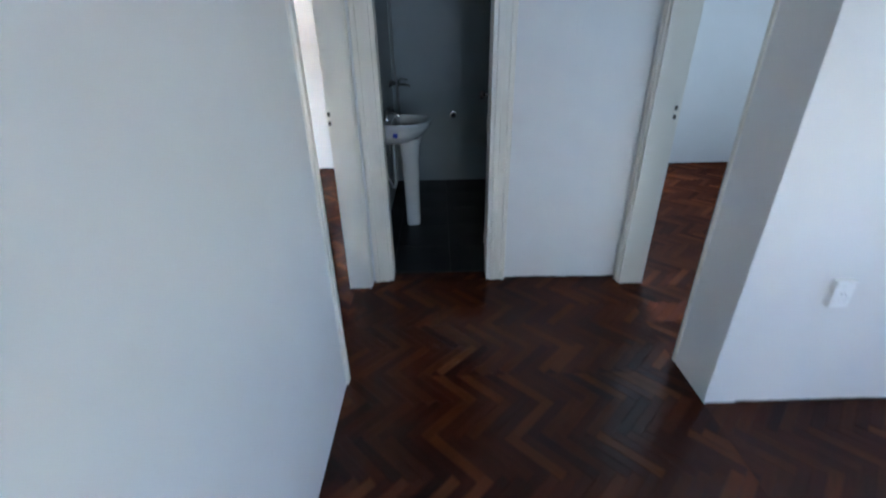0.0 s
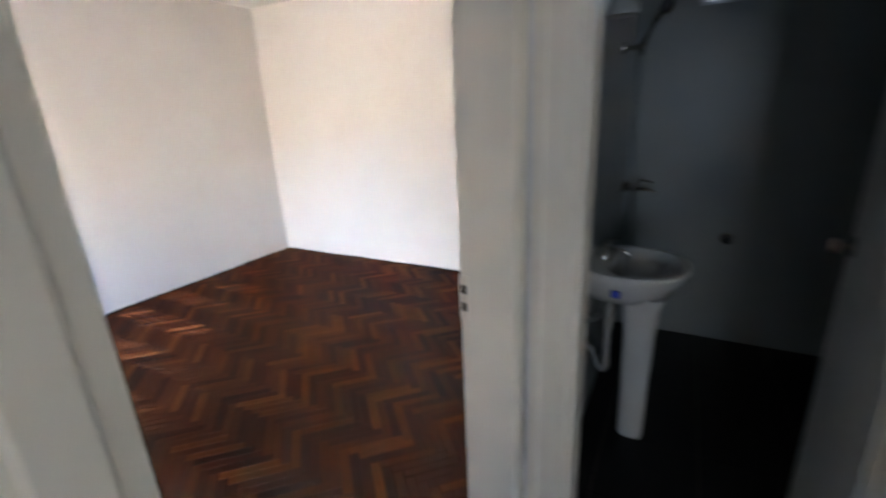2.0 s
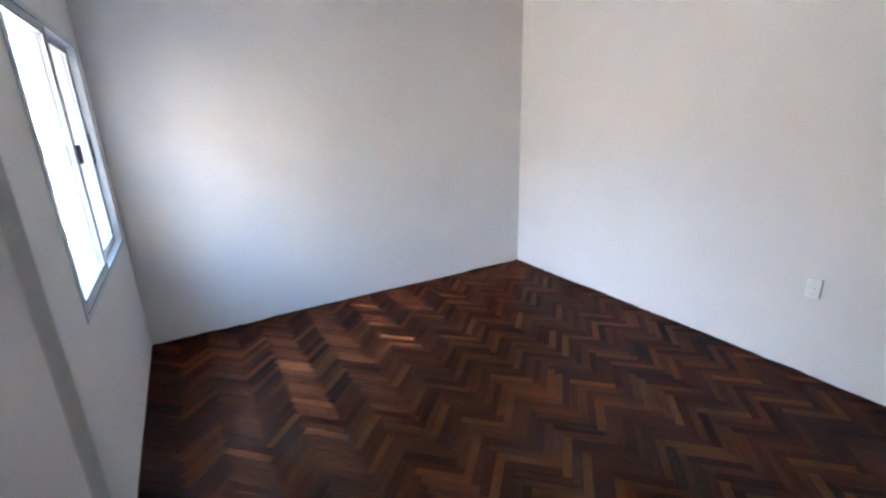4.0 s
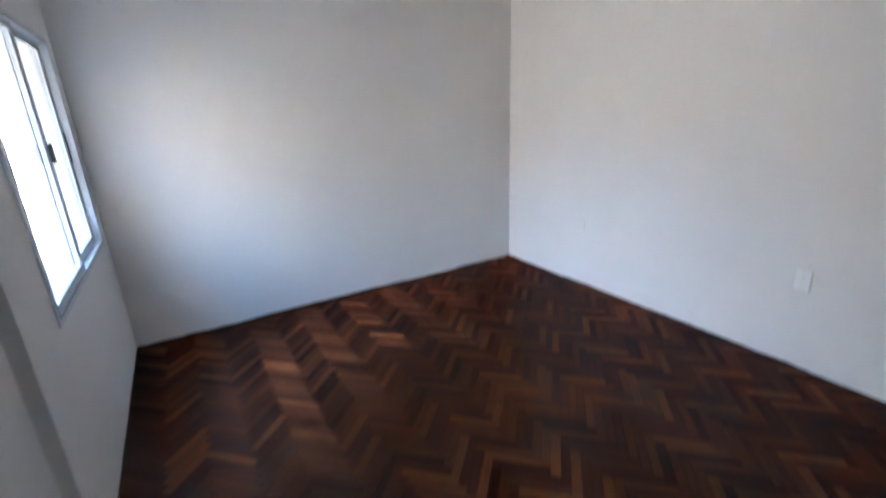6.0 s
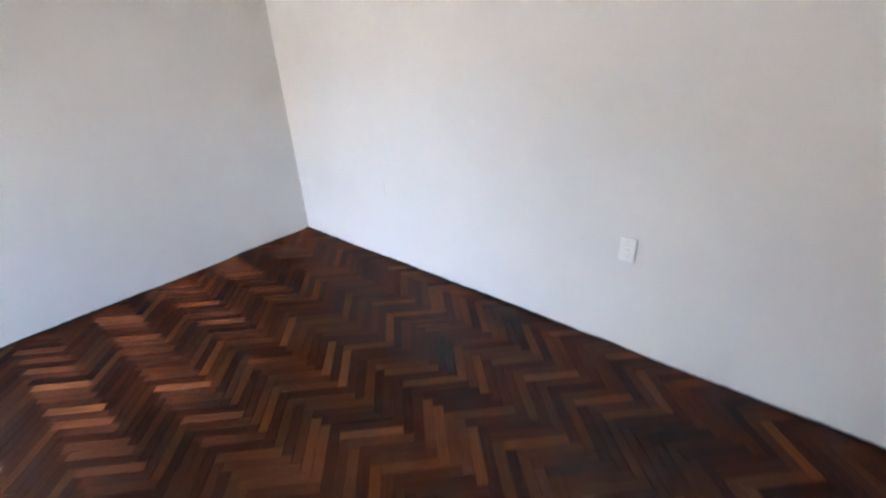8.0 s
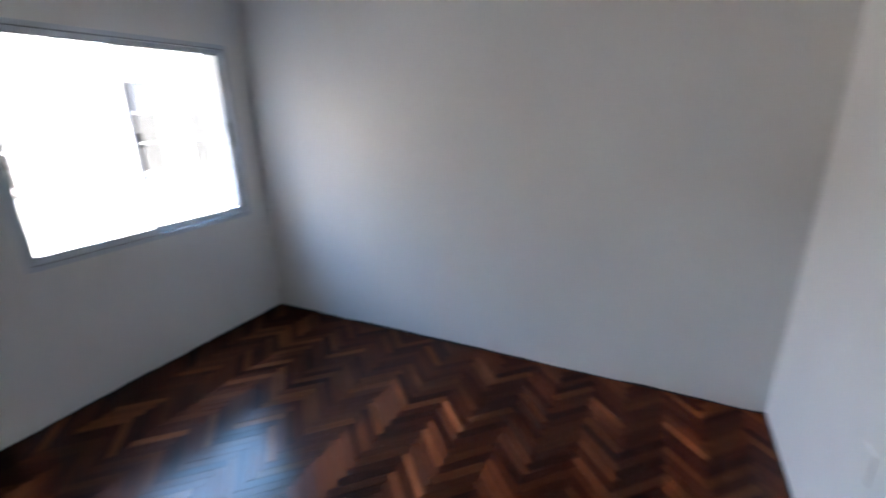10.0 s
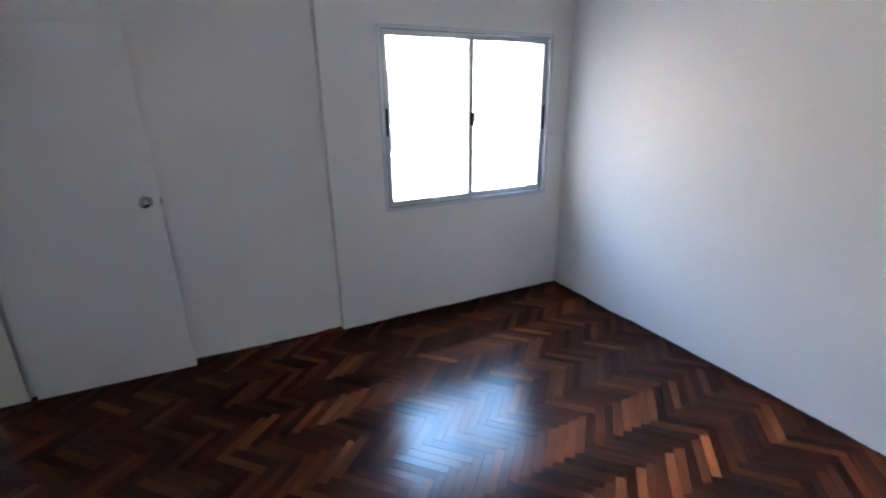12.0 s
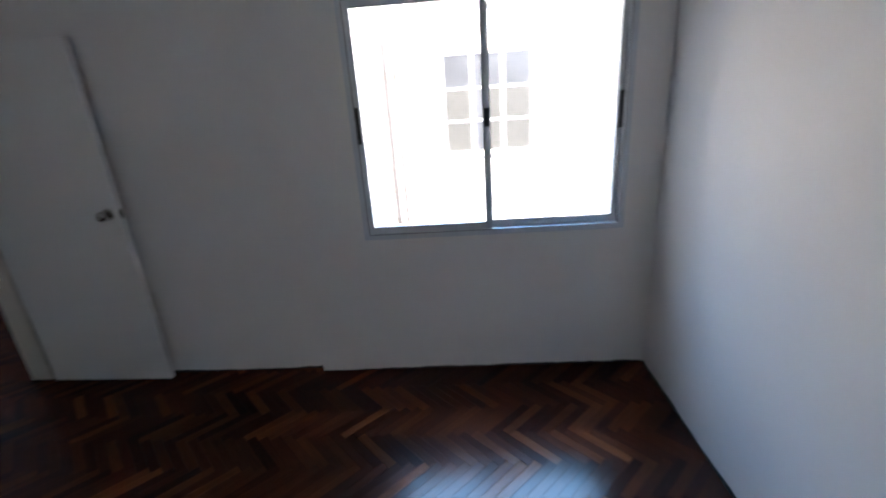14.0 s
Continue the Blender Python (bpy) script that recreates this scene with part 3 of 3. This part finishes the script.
# bare lamp flex in the middle of the room
flex = thing("lamp_flex", pose(-2.195, 3.297, TOP), "bare ceiling wires with an unfitted connector", "lamp wiring")
part("wire", tube(bmesh.new(), bend((0, 0, 0), (0.03, 0.01, -0.2), (0.012, -0.008, -0.375)), 0.004, 8), WHITE_PLASTIC, flex, "thin white wire", True)
part("wire", tube(bmesh.new(), bend((0.01, 0, 0), (-0.03, 0.02, -0.18), (-0.02, 0.012, -0.345)), 0.004, 8), STEEL_DARK, flex, "thin brown wire", True)
part("hook", tube(bmesh.new(), [(0.005, 0, 0), (0.005, 0, -0.03), (0.015, 0, -0.045), (0.028, 0, -0.04), (0.03, 0, -0.028)], 0.003, 8), STEEL_DARK, flex, "steel ceiling hook", True)


# ---- bathroom ----
def wash_basin():
    root = thing("wash_basin", pose(HX0 + 0.008, 3.385, 0), "white ceramic pedestal wash basin with a blue sticker", "basin")
    bm = bmesh.new()
    steps = 40

    def ring(depth, half, z, inset=0.0):
        pts = []
        for i in range(steps):
            a = 2 * math.pi * i / steps
            c, s = math.cos(a), math.sin(a)
            x = 0.16 + (depth - 0.16) * c if c > 0 else 0.16 + (0.16 - inset) * max(-1, c * 1.35)
            y = half * math.copysign(abs(s) ** 0.8, s)
            pts.append(bm.verts.new((x, y, z)))
        return pts

    rings = [ring(0.16, 0.10, 0.705), ring(0.24, 0.14, 0.72), ring(0.345, 0.195, 0.775), ring(0.392, 0.225, 0.835), ring(0.402, 0.232, 0.862), ring(0.398, 0.229, 0.872),
             ring(0.372, 0.206, 0.872, 0.10), ring(0.352, 0.19, 0.855, 0.11), ring(0.30, 0.15, 0.79, 0.12), ring(0.22, 0.07, 0.755, 0.13)]
    for a, b in zip(rings, rings[1:]):
        for i in range(steps):
            bm.faces.new((a[i], a[(i + 1) % steps], b[(i + 1) % steps], b[i]))
    bm.faces.new(list(reversed(rings[0])))
    bm.faces.new(rings[-1])
    bowl = part("bowl", bm, CERAMIC, root, "", True)
    part("sticker", box(bmesh.new(), 0.118, 0.152, -0.226, -0.2175, 0.782, 0.812, 0.0005), BLUE, bowl, "small square blue sticker")
    # pedestal: a column, narrower below the bowl, with a foot
    bm = bmesh.new()
    rings = []
    for z, rx, ry in ((0, 0.056, 0.062), (0.008, 0.059, 0.066), (0.05, 0.059, 0.066), (0.30, 0.062, 0.070), (0.55, 0.069, 0.079), (0.68, 0.083, 0.095), (0.74, 0.10, 0.12)):
        rings.append([bm.verts.new((0.225 + rx * math.copysign(abs(math.cos(a)) ** 0.6, math.cos(a)), ry * math.copysign(abs(math.sin(a)) ** 0.6, math.sin(a)), z)) for a in (2 * math.pi * i / 28 for i in range(28))])
    for a, b in zip(rings, rings[1:]):
        for i in range(28):
            bm.faces.new((a[i], a[(i + 1) % 28], b[(i + 1) % 28], b[i]))
    bm.faces.new(list(reversed(rings[0])))
    bm.faces.new(rings[-1])
    part("pedestal", bm, CERAMIC, root, "tapered ceramic pedestal", True)
    tap = part("tap", lathe(bmesh.new(), [(0.0005, 0.868), (0.024, 0.868), (0.022, 0.885), (0.018, 0.93), (0.020, 0.945), (0.0005, 0.952)], Matrix.Translation((0.055, 0, 0)), 20), CHROME, root, "small chrome mixer tap", True)
    part("spout", tube(bmesh.new(), bend((0.06, 0, 0.915), (0.12, 0, 0.935), (0.155, 0, 0.895)), 0.009, 12), CHROME, tap, "", True)
    part("lever", tube(bmesh.new(), [(0.055, 0, 0.948), (0.07, 0, 0.962), (0.11, 0, 0.972)], 0.005, 8), CHROME, tap, "", True)
    trap = part("waste_trap", tube(bmesh.new(), [*bend((0.10, -0.06, 0.70), (0.10, -0.07, 0.55), (0.10, -0.075, 0.46)), *bend((0.10, -0.075, 0.45), (0.11, -0.075, 0.33), (0.07, -0.075, 0.36)), (0.04, -0.075, 0.44), (0.0, -0.075, 0.47)], 0.015, 12), GREY_PLASTIC, root, "grey plastic waste pipe", True)
    part("wall_flange", lathe(bmesh.new(), [(0.0005, 0), (0.034, 0), (0.030, 0.008), (0.0005, 0.008)], pose(0, -0.075, 0.47, 0, 90, 0), 20), CHROME, trap, "", True)
    for y in (0.05, -0.03):
        part("supply_hose", tube(bmesh.new(), bend((0.0, y, 0.56), (0.09, y, 0.58), (0.06, y * 0.5, 0.74)), 0.006, 8), HOSE, root, "braided supply hose", True)


wash_basin()


def shower_set():
    root = thing("shower_set", pose(HX0 + 0.008, 4.36, 0), "chrome wall mixer with hand shower and hose", "shower")
    body = part("mixer", tube(bmesh.new(), [(0.075, -0.085, 1.03), (0.075, 0.085, 1.03)], 0.021, 16), CHROME, root, "chrome bath mixer body", True)
    for y in (-0.07, 0.07):
        part("inlet", lathe(bmesh.new(), [(0.0005, 0), (0.032, 0), (0.028, 0.012), (0.014, 0.014), (0.013, 0.07), (0.0005, 0.07)], pose(0, y, 1.03, 0, 90, 0), 18), CHROME, body, "", True)
    part("lever", tube(bmesh.new(), [(0.085, 0, 1.045), (0.10, 0, 1.075), (0.17, -0.01, 1.06)], 0.007, 10), CHROME, body, "", True)
    part("spout", tube(bmesh.new(), bend((0.085, 0, 1.015), (0.15, 0, 1.02), (0.19, 0, 0.995)), 0.010, 10), CHROME, body, "", True)
    holder = part("holder", lathe(bmesh.new(), [(0.0005, 0), (0.027, 0), (0.025, 0.010), (0.012, 0.013), (0.012, 0.06), (0.017, 0.065), (0.017, 0.10), (0.0005, 0.10)], pose(0, -0.42, 1.79, 0, 90, 0), 18), CHROME, root, "wall holder for the hand shower", True)
    shower = part("hand_shower", tube(bmesh.new(), [(0.085, -0.42, 1.75), (0.095, -0.41, 1.82), (0.135, -0.39, 1.905), (0.165, -0.375, 1.955)], 0.011, 12), CHROME, root, "chrome hand shower", True)
    part("spray_head", lathe(bmesh.new(), [(0.0005, -0.006), (0.032, -0.006), (0.036, 0.004), (0.030, 0.018), (0.012, 0.030), (0.0005, 0.032)], pose(0.175, -0.37, 1.965, 60, 150, 20), 22), GASKET, shower, "dark round spray head", True)
    pts = [*bend((0.075, 0, 1.01), (0.075, 0.0, 0.60), (0.10, -0.20, 0.62)), *bend((0.105, -0.21, 0.63), (0.11, -0.42, 0.75), (0.085, -0.42, 1.30)), (0.083, -0.42, 1.55), (0.085, -0.42, 1.75)]
    part("hose", tube(bmesh.new(), pts, 0.0065, 8), HOSE, root, "flexible chromed hose", True)


shower_set()

stopcock = thing("stopcock", pose(0.408, BY1, 0.697), "round chrome stopcock on the tiled wall", "valve")
part("flange", lathe(bmesh.new(), [(0.0005, 0), (0.036, 0), (0.033, 0.010), (0.014, 0.012), (0.014, 0.03), (0.0005, 0.03)], pose(0, 0, 0, 90, 0, 0), 22), CHROME, stopcock, "", True)
part("handle", lathe(bmesh.new(), [(0.0005, 0.028), (0.022, 0.030), (0.026, 0.045), (0.024, 0.062), (0.014, 0.068), (0.0005, 0.068)], pose(0, 0, 0, 90, 0, 0), 22), BLACK, stopcock, "dark round handle", True)

bath_light = thing("wall_light", pose(HX0 + 0.008, 3.28, 1.93), "unlit wall light with a white glass shade", "wall lamp")
part("base", lathe(bmesh.new(), [(0.0005, 0), (0.045, 0), (0.042, 0.012), (0.0005, 0.014)], pose(0, 0, 0, 0, 90, 0), 22), CHROME, bath_light, "", True)
part("arm", tube(bmesh.new(), bend((0.01, 0, 0), (0.07, 0, 0.0), (0.075, 0, -0.03)), 0.008, 10), CHROME, bath_light, "", True)
part("shade", lathe(bmesh.new(), [(0.0005, 0.0), (0.022, -0.004), (0.038, -0.02), (0.052, -0.05), (0.058, -0.075), (0.054, -0.075), (0.0005, -0.03)], pose(0.075, 0, -0.02), 24), CERAMIC, bath_light, "white glass bell shade", True)

# ---- light well outside the window: the facing house ----
YARD = -3.0
ground = structure("ground", box(bmesh.new(), -400, 400, -400, 400, YARD - 0.2, YARD), GROUND, "grey concrete yard and ground far below the window", "ground")
house_y = -2.35
house = thing("neighbour_house", pose(-4.6, house_y, YARD), "white rendered house across the light well", "house")
WIN_OUT = ((-4.03, -2.84), (-6.62, -5.45))
hz0, hz1, htop = 0.795, 2.055, 2.6
bm = bmesh.new()
xs = [-34.0, WIN_OUT[1][0], WIN_OUT[1][1], WIN_OUT[0][0], WIN_OUT[0][1], -1.62]
for i in range(5):
    a, b = xs[i] + 4.6, xs[i + 1] + 4.6
    if i in (1, 3):
        box(bm, a, b, -0.25, 0, 0, hz0 - YARD)
        box(bm, a, b, -0.25, 0, hz1 - YARD, htop - YARD)
    else:
        box(bm, a, b, -0.25, 0, 0, htop - YARD)
box(bm, -29.4, 2.98, -5.0, -0.25, 0, hz0 - YARD - 0.4)
part("wall", bm, FACADE, house, "white rendered facade")
part("parapet", box(bmesh.new(), -29.45, 3.03, -0.30, 0.05, htop - YARD, htop - YARD + 0.08, 0.01), FACADE, house, "plain coping")
for a, b in WIN_OUT:
    a, b = a + 4.6, b + 4.6
    w = part("window", box(bmesh.new(), a, b, -0.03, -0.02, hz0 - YARD, hz1 - YARD), DARK_PANE, house, "iron casement window with small panes")
    cols, rows_ = [0, 0.33, 0.5, 0.67, 1], [0, 0.33, 0.66, 1]
    for u in cols:
        x = a + (b - a) * u
        part("mullion", box(bmesh.new(), x - 0.018, x + 0.018, -0.02, -0.008, hz0 - YARD, hz1 - YARD), OUT_FRAME, w)
    for v in rows_:
        z = hz0 - YARD + (hz1 - hz0) * v
        part("transom", box(bmesh.new(), a, b, -0.0195, -0.007, z - 0.016, z + 0.016), OUT_FRAME, w)
    for i in range(4):
        for k in range(2):
            x0, x1 = a + (b - a) * cols[i] + 0.02, a + (b - a) * cols[i + 1] - 0.02
            z0, z1 = hz0 - YARD + (hz1 - hz0) * rows_[k] + 0.018, hz0 - YARD + (hz1 - hz0) * rows_[k + 1] - 0.018
            part("pane", box(bmesh.new(), x0, x1, -0.0198, -0.012, z0, z1), CURTAIN if i != 2 else DARK_PANE, w, "yellowed obscured pane" if i != 2 else "")
    part("sill", box(bmesh.new(), a - 0.06, b + 0.06, -0.01, 0.05, hz0 - YARD - 0.05, hz0 - YARD, 0.008), FACADE, w)

for x, r in ((-2.23, 0.035), (-2.10, 0.05)):
    p = thing("downpipe", pose(x, house_y + 0.06, YARD), "grey painted downpipe on the white facade", "pipe", "downpipes")
    part("pipe", tube(bmesh.new(), [(0, 0, 0), (0, 0, 2.5), (0, 0, 5.3)], r, 14), PIPE, p, "", True)
    for z in (1.2, 3.3, 4.8):
        part("clamp", lathe(bmesh.new(), [(r + 0.001, z), (r + 0.007, z), (r + 0.007, z + 0.03), (r + 0.001, z + 0.03)], None, 14), STEEL_DARK, p)

cable = thing("wall_cable", pose(-1.86, house_y, 1.0), "loose black cable looping on the facade", "cable")
part("loop", tube(bmesh.new(), [*bend((0.05, 0.012, 1.0), (0.06, 0.02, 0.3), (-0.03, 0.03, -0.05)), *bend((-0.03, 0.03, -0.07), (-0.03, 0.03, -0.5), (0.10, 0.02, -0.55))], 0.011, 8), BLACK, cable, "", True)

# wall of the air shaft behind the bathroom
structure("wall_shaft", box(box(box(bmesh.new(), -0.4, 4.2, 6.5, 6.7, YARD, 6.0), -0.6, -0.4, 5.26, 6.7, YARD, 6.0), 4.2, 4.4, 5.26, 6.7, YARD, 6.0), FACADE, "pale rendered wall of the air shaft", "wall")

# lower house with a pitched roof, further back
shed = thing("far_house", pose(-0.2, -4.4, YARD), "pale house with a grey pitched roof further back", "house")
part("wall", box(bmesh.new(), -2.4, 4.0, -3.0, 0, 0, 5.0), FACADE, shed)
bm = bmesh.new()
prof = [(-2.6, 4.95), (0.8, 6.2), (4.2, 4.95), (4.2, 5.07), (0.8, 6.33), (-2.6, 5.07)]
fr = [bm.verts.new((x, 0.25, z)) for x, z in prof]
bk = [bm.verts.new((x, -3.2, z)) for x, z in prof]
for i in range(6):
    bm.faces.new((fr[i], fr[(i + 1) % 6], bk[(i + 1) % 6], bk[i]))
bm.faces.new(fr)
bm.faces.new(list(reversed(bk)))
part("roof", bm, ROOF, shed, "grey sheet roof")

block = thing("apartment_block", pose(1.0, -8.6, YARD), "plain rendered apartment block behind the far house", "building")
part("wall", box(bmesh.new(), -19.0, 6.0, -4.0, 0, 0, 11.4), FACADE, block)
part("parapet", box(bmesh.new(), -19.05, 6.05, -4.05, 0.05, 11.4, 11.6, 0.01), FACADE, block)

# ---- floor pieces ----
LEN, WID, GAP = 0.267, 0.0445, 0.0009
COLUMN_Y = 2.651
turn45 = math.cos(radians(45))


def to_world(u, v):
    return (turn45 * (u + v), COLUMN_Y + turn45 * (v - u))


def block_mesh(name, length, width):
    """A parquet block along x, top at z = 0, with eased edges."""
    verts, faces, uvs = block_geometry([(-length / 2, -width / 2), (length / 2, -width / 2), (length / 2, width / 2), (-length / 2, width / 2)])
    mesh = bpy.data.meshes.new(name)
    mesh.from_pydata(verts, [], faces)
    put_uv(mesh, [uvs[i] for f in faces for i in f])
    mesh.materials.append(PARQUET_ONE)
    return mesh


def put_uv(mesh, values):
    layer = mesh.uv_layers.new(name="UVMap")
    layer.data.foreach_set("uv", [c for uv in values for c in uv])


def block_geometry(poly, ease=0.00025, low=-0.0072):
    """Top, eased rim and sides of a flat outline, counter-clockwise."""
    n = len(poly)
    cx, cy = sum(p[0] for p in poly) / n, sum(p[1] for p in poly) / n
    verts, uvs = [], []
    for kind in range(3):
        for x, y in poly:
            k = ease if kind == 0 else 0
            d = math.hypot(x - cx, y - cy) or 1
            dx, dy = (k * math.copysign(1, x - cx), k * math.copysign(1, y - cy)) if n == 4 else (k * (x - cx) / d, k * (y - cy) / d)
            verts.append((x - dx, y - dy, (0.0, -0.0012, low)[kind]))
            uvs.append((x, y))
    faces = [tuple(range(n))]
    for ring in (0, 1):
        for i in range(n):
            j = (i + 1) % n
            faces.append((ring * n + i, (ring + 1) * n + i, (ring + 1) * n + j, ring * n + j))
    return verts, faces, uvs


def clipped(poly, x0, x1, y0, y1):
    for axis, limit, keep in ((0, x0, 1), (0, x1, -1), (1, y0, 1), (1, y1, -1)):
        out = []
        for i, p in enumerate(poly):
            q = poly[i - 1]
            inside_p, inside_q = keep * (p[axis] - limit) >= 0, keep * (q[axis] - limit) >= 0
            if inside_p != inside_q:
                t = (limit - q[axis]) / (p[axis] - q[axis])
                out.append((q[0] + t * (p[0] - q[0]), q[1] + t * (p[1] - q[1])))
            if inside_p:
                out.append(p)
        poly = out
        if not poly:
            break
    return poly


def area(poly):
    return abs(sum(poly[i - 1][0] * p[1] - p[0] * poly[i - 1][1] for i, p in enumerate(poly))) / 2


ONE_BLOCK = block_mesh("block", LEN - GAP, WID - GAP)
OWN_ROOM = (-3.55, -1.85, 2.05, 4.2)      # the stretches of floor whose blocks are picked apart
OWN_HALL = (-0.2, 1.42, -0.35, 1.51)
dice = random.Random(5)


def lay(parent, x0, x1, y0, y1, label, own=None):
    all_v, all_f, all_uv = [], [], []
    centre = ((x0 + x1) / 2, (y0 + y1) / 2)
    cu = turn45 * (centre[0] - (centre[1] - COLUMN_Y))
    cv = turn45 * (centre[0] + (centre[1] - COLUMN_Y))
    reach = math.hypot(x1 - x0, y1 - y0) / 2 + 0.5
    ks = range(int((cu - cv) / (2 * LEN) - reach / LEN) - 1, int((cu - cv) / (2 * LEN) + reach / LEN) + 2)
    for k in ks:
        middle = (cu + cv) / (2 * WID)
        for i in range(int(middle - reach / WID), int(middle + reach / WID)):
            for flat in (True, False):
                if flat:
                    ua, ub, va, vb = i * WID + k * LEN, i * WID + k * LEN + LEN, i * WID - k * LEN, i * WID - k * LEN + WID
                else:
                    ua, ub, va, vb = i * WID + k * LEN + LEN, i * WID + k * LEN + LEN + WID, i * WID + WID - LEN - k * LEN, i * WID + WID - k * LEN
                mid = to_world((ua + ub) / 2, (va + vb) / 2)
                if not (x0 - 0.15 < mid[0] < x1 + 0.15 and y0 - 0.15 < mid[1] < y1 + 0.15):
                    continue
                g = GAP / 2
                quad = [to_world(ua + g, va + g), to_world(ub - g, va + g), to_world(ub - g, vb - g), to_world(ua + g, vb - g)]
                tilt = (dice.gauss(0, 0.45), dice.gauss(0, 0.12))
                lift = dice.uniform(-0.0004, 0.0)
                whole = all(x0 <= p[0] <= x1 and y0 <= p[1] <= y1 for p in quad)
                heading = -45 if flat else 45
                if own and whole and own[0] < mid[0] < own[1] and own[2] < mid[1] < own[3]:
                    ob = new("block", ONE_BLOCK)
                    ob.parent = parent
                    ob.matrix_local = pose(mid[0], mid[1], lift, *tilt, heading)
                    continue
                poly = quad if whole else clipped(quad, x0, x1, y0, y1)
                if len(poly) < 3 or area(poly) < 0.00005:
                    continue
                verts, faces, _ = block_geometry(poly)
                base = len(all_v)
                c, s = math.cos(radians(heading)), math.sin(radians(heading))
                off = dice.uniform(0, 9), dice.uniform(0, 9)
                sx, sy = math.tan(radians(tilt[0])), math.tan(radians(tilt[1]))
                local = []
                for x, y, z in verts:
                    dx, dy = x - mid[0], y - mid[1]
                    a, b = c * dx + s * dy, c * dy - s * dx
                    local.append((a + off[0], b + off[1]))
                    all_v.append((x, y, z + lift + (b * sx - a * sy if z > -0.005 else 0)))
                for f in faces:
                    all_f.append(tuple(base + j for j in f))
                    all_uv.extend(local[j] for j in f)
    mesh = bpy.data.meshes.new("parquet_blocks")
    mesh.from_pydata(all_v, [], all_f)
    put_uv(mesh, all_uv)
    mesh.materials.append(PARQUET_ALL)
    ob = new("parquet_blocks", mesh)
    ob.parent = parent
    return tagged(ob, label, kind="stuff")


NOTE = "small dark brown parquet blocks laid in herringbone"
lay(floor, WX + 0.006, EX, SY_DOOR + 0.006, NY - 0.006, NOTE, OWN_ROOM)
lay(floor, EX, HX1, DOOR_A[0], HY - 0.004, NOTE)
lay(floor, DOOR_BATH[0], DOOR_BATH[1], HY, BY0, NOTE)
lay(floor, HX1, 3.855, 1.43, 5.0, NOTE)
lay(floor_living, HX0, HX1, -3.5, DOOR_A[0], NOTE, OWN_HALL)
lay(floor_living, HX1, 4.4, -3.5, 1.31, NOTE)

# black bathroom tiles, cut where they meet the walls
TILE = 0.40
tile_meshes = {}
for ix in range(-1, 4):
    for iy in range(5):
        a, b = max(HX0 + 0.008, -0.08 + TILE * ix), min(HX1 - 0.008, -0.08 + TILE * (ix + 1))
        c, d = BY0 + 0.008 + TILE * iy, min(BY1, BY0 + 0.008 + TILE * (iy + 1))
        size = (round(b - a, 3), round(d - c, 3))
        if size not in tile_meshes:
            w, h = size[0] / 2 - 0.0015, size[1] / 2 - 0.0015
            ob = part("tile", box(bmesh.new(), -w, w, -h, h, -0.003, 0.001, 0.0008), TILE_BLACK, floor_bath)
            tile_meshes[size] = ob.data
        else:
            ob = new("tile", tile_meshes[size])
            ob.parent = floor_bath
        ob.matrix_local = pose((a + b) / 2, (c + d) / 2, 0, dice.gauss(0, 0.05), dice.gauss(0, 0.05), 0)
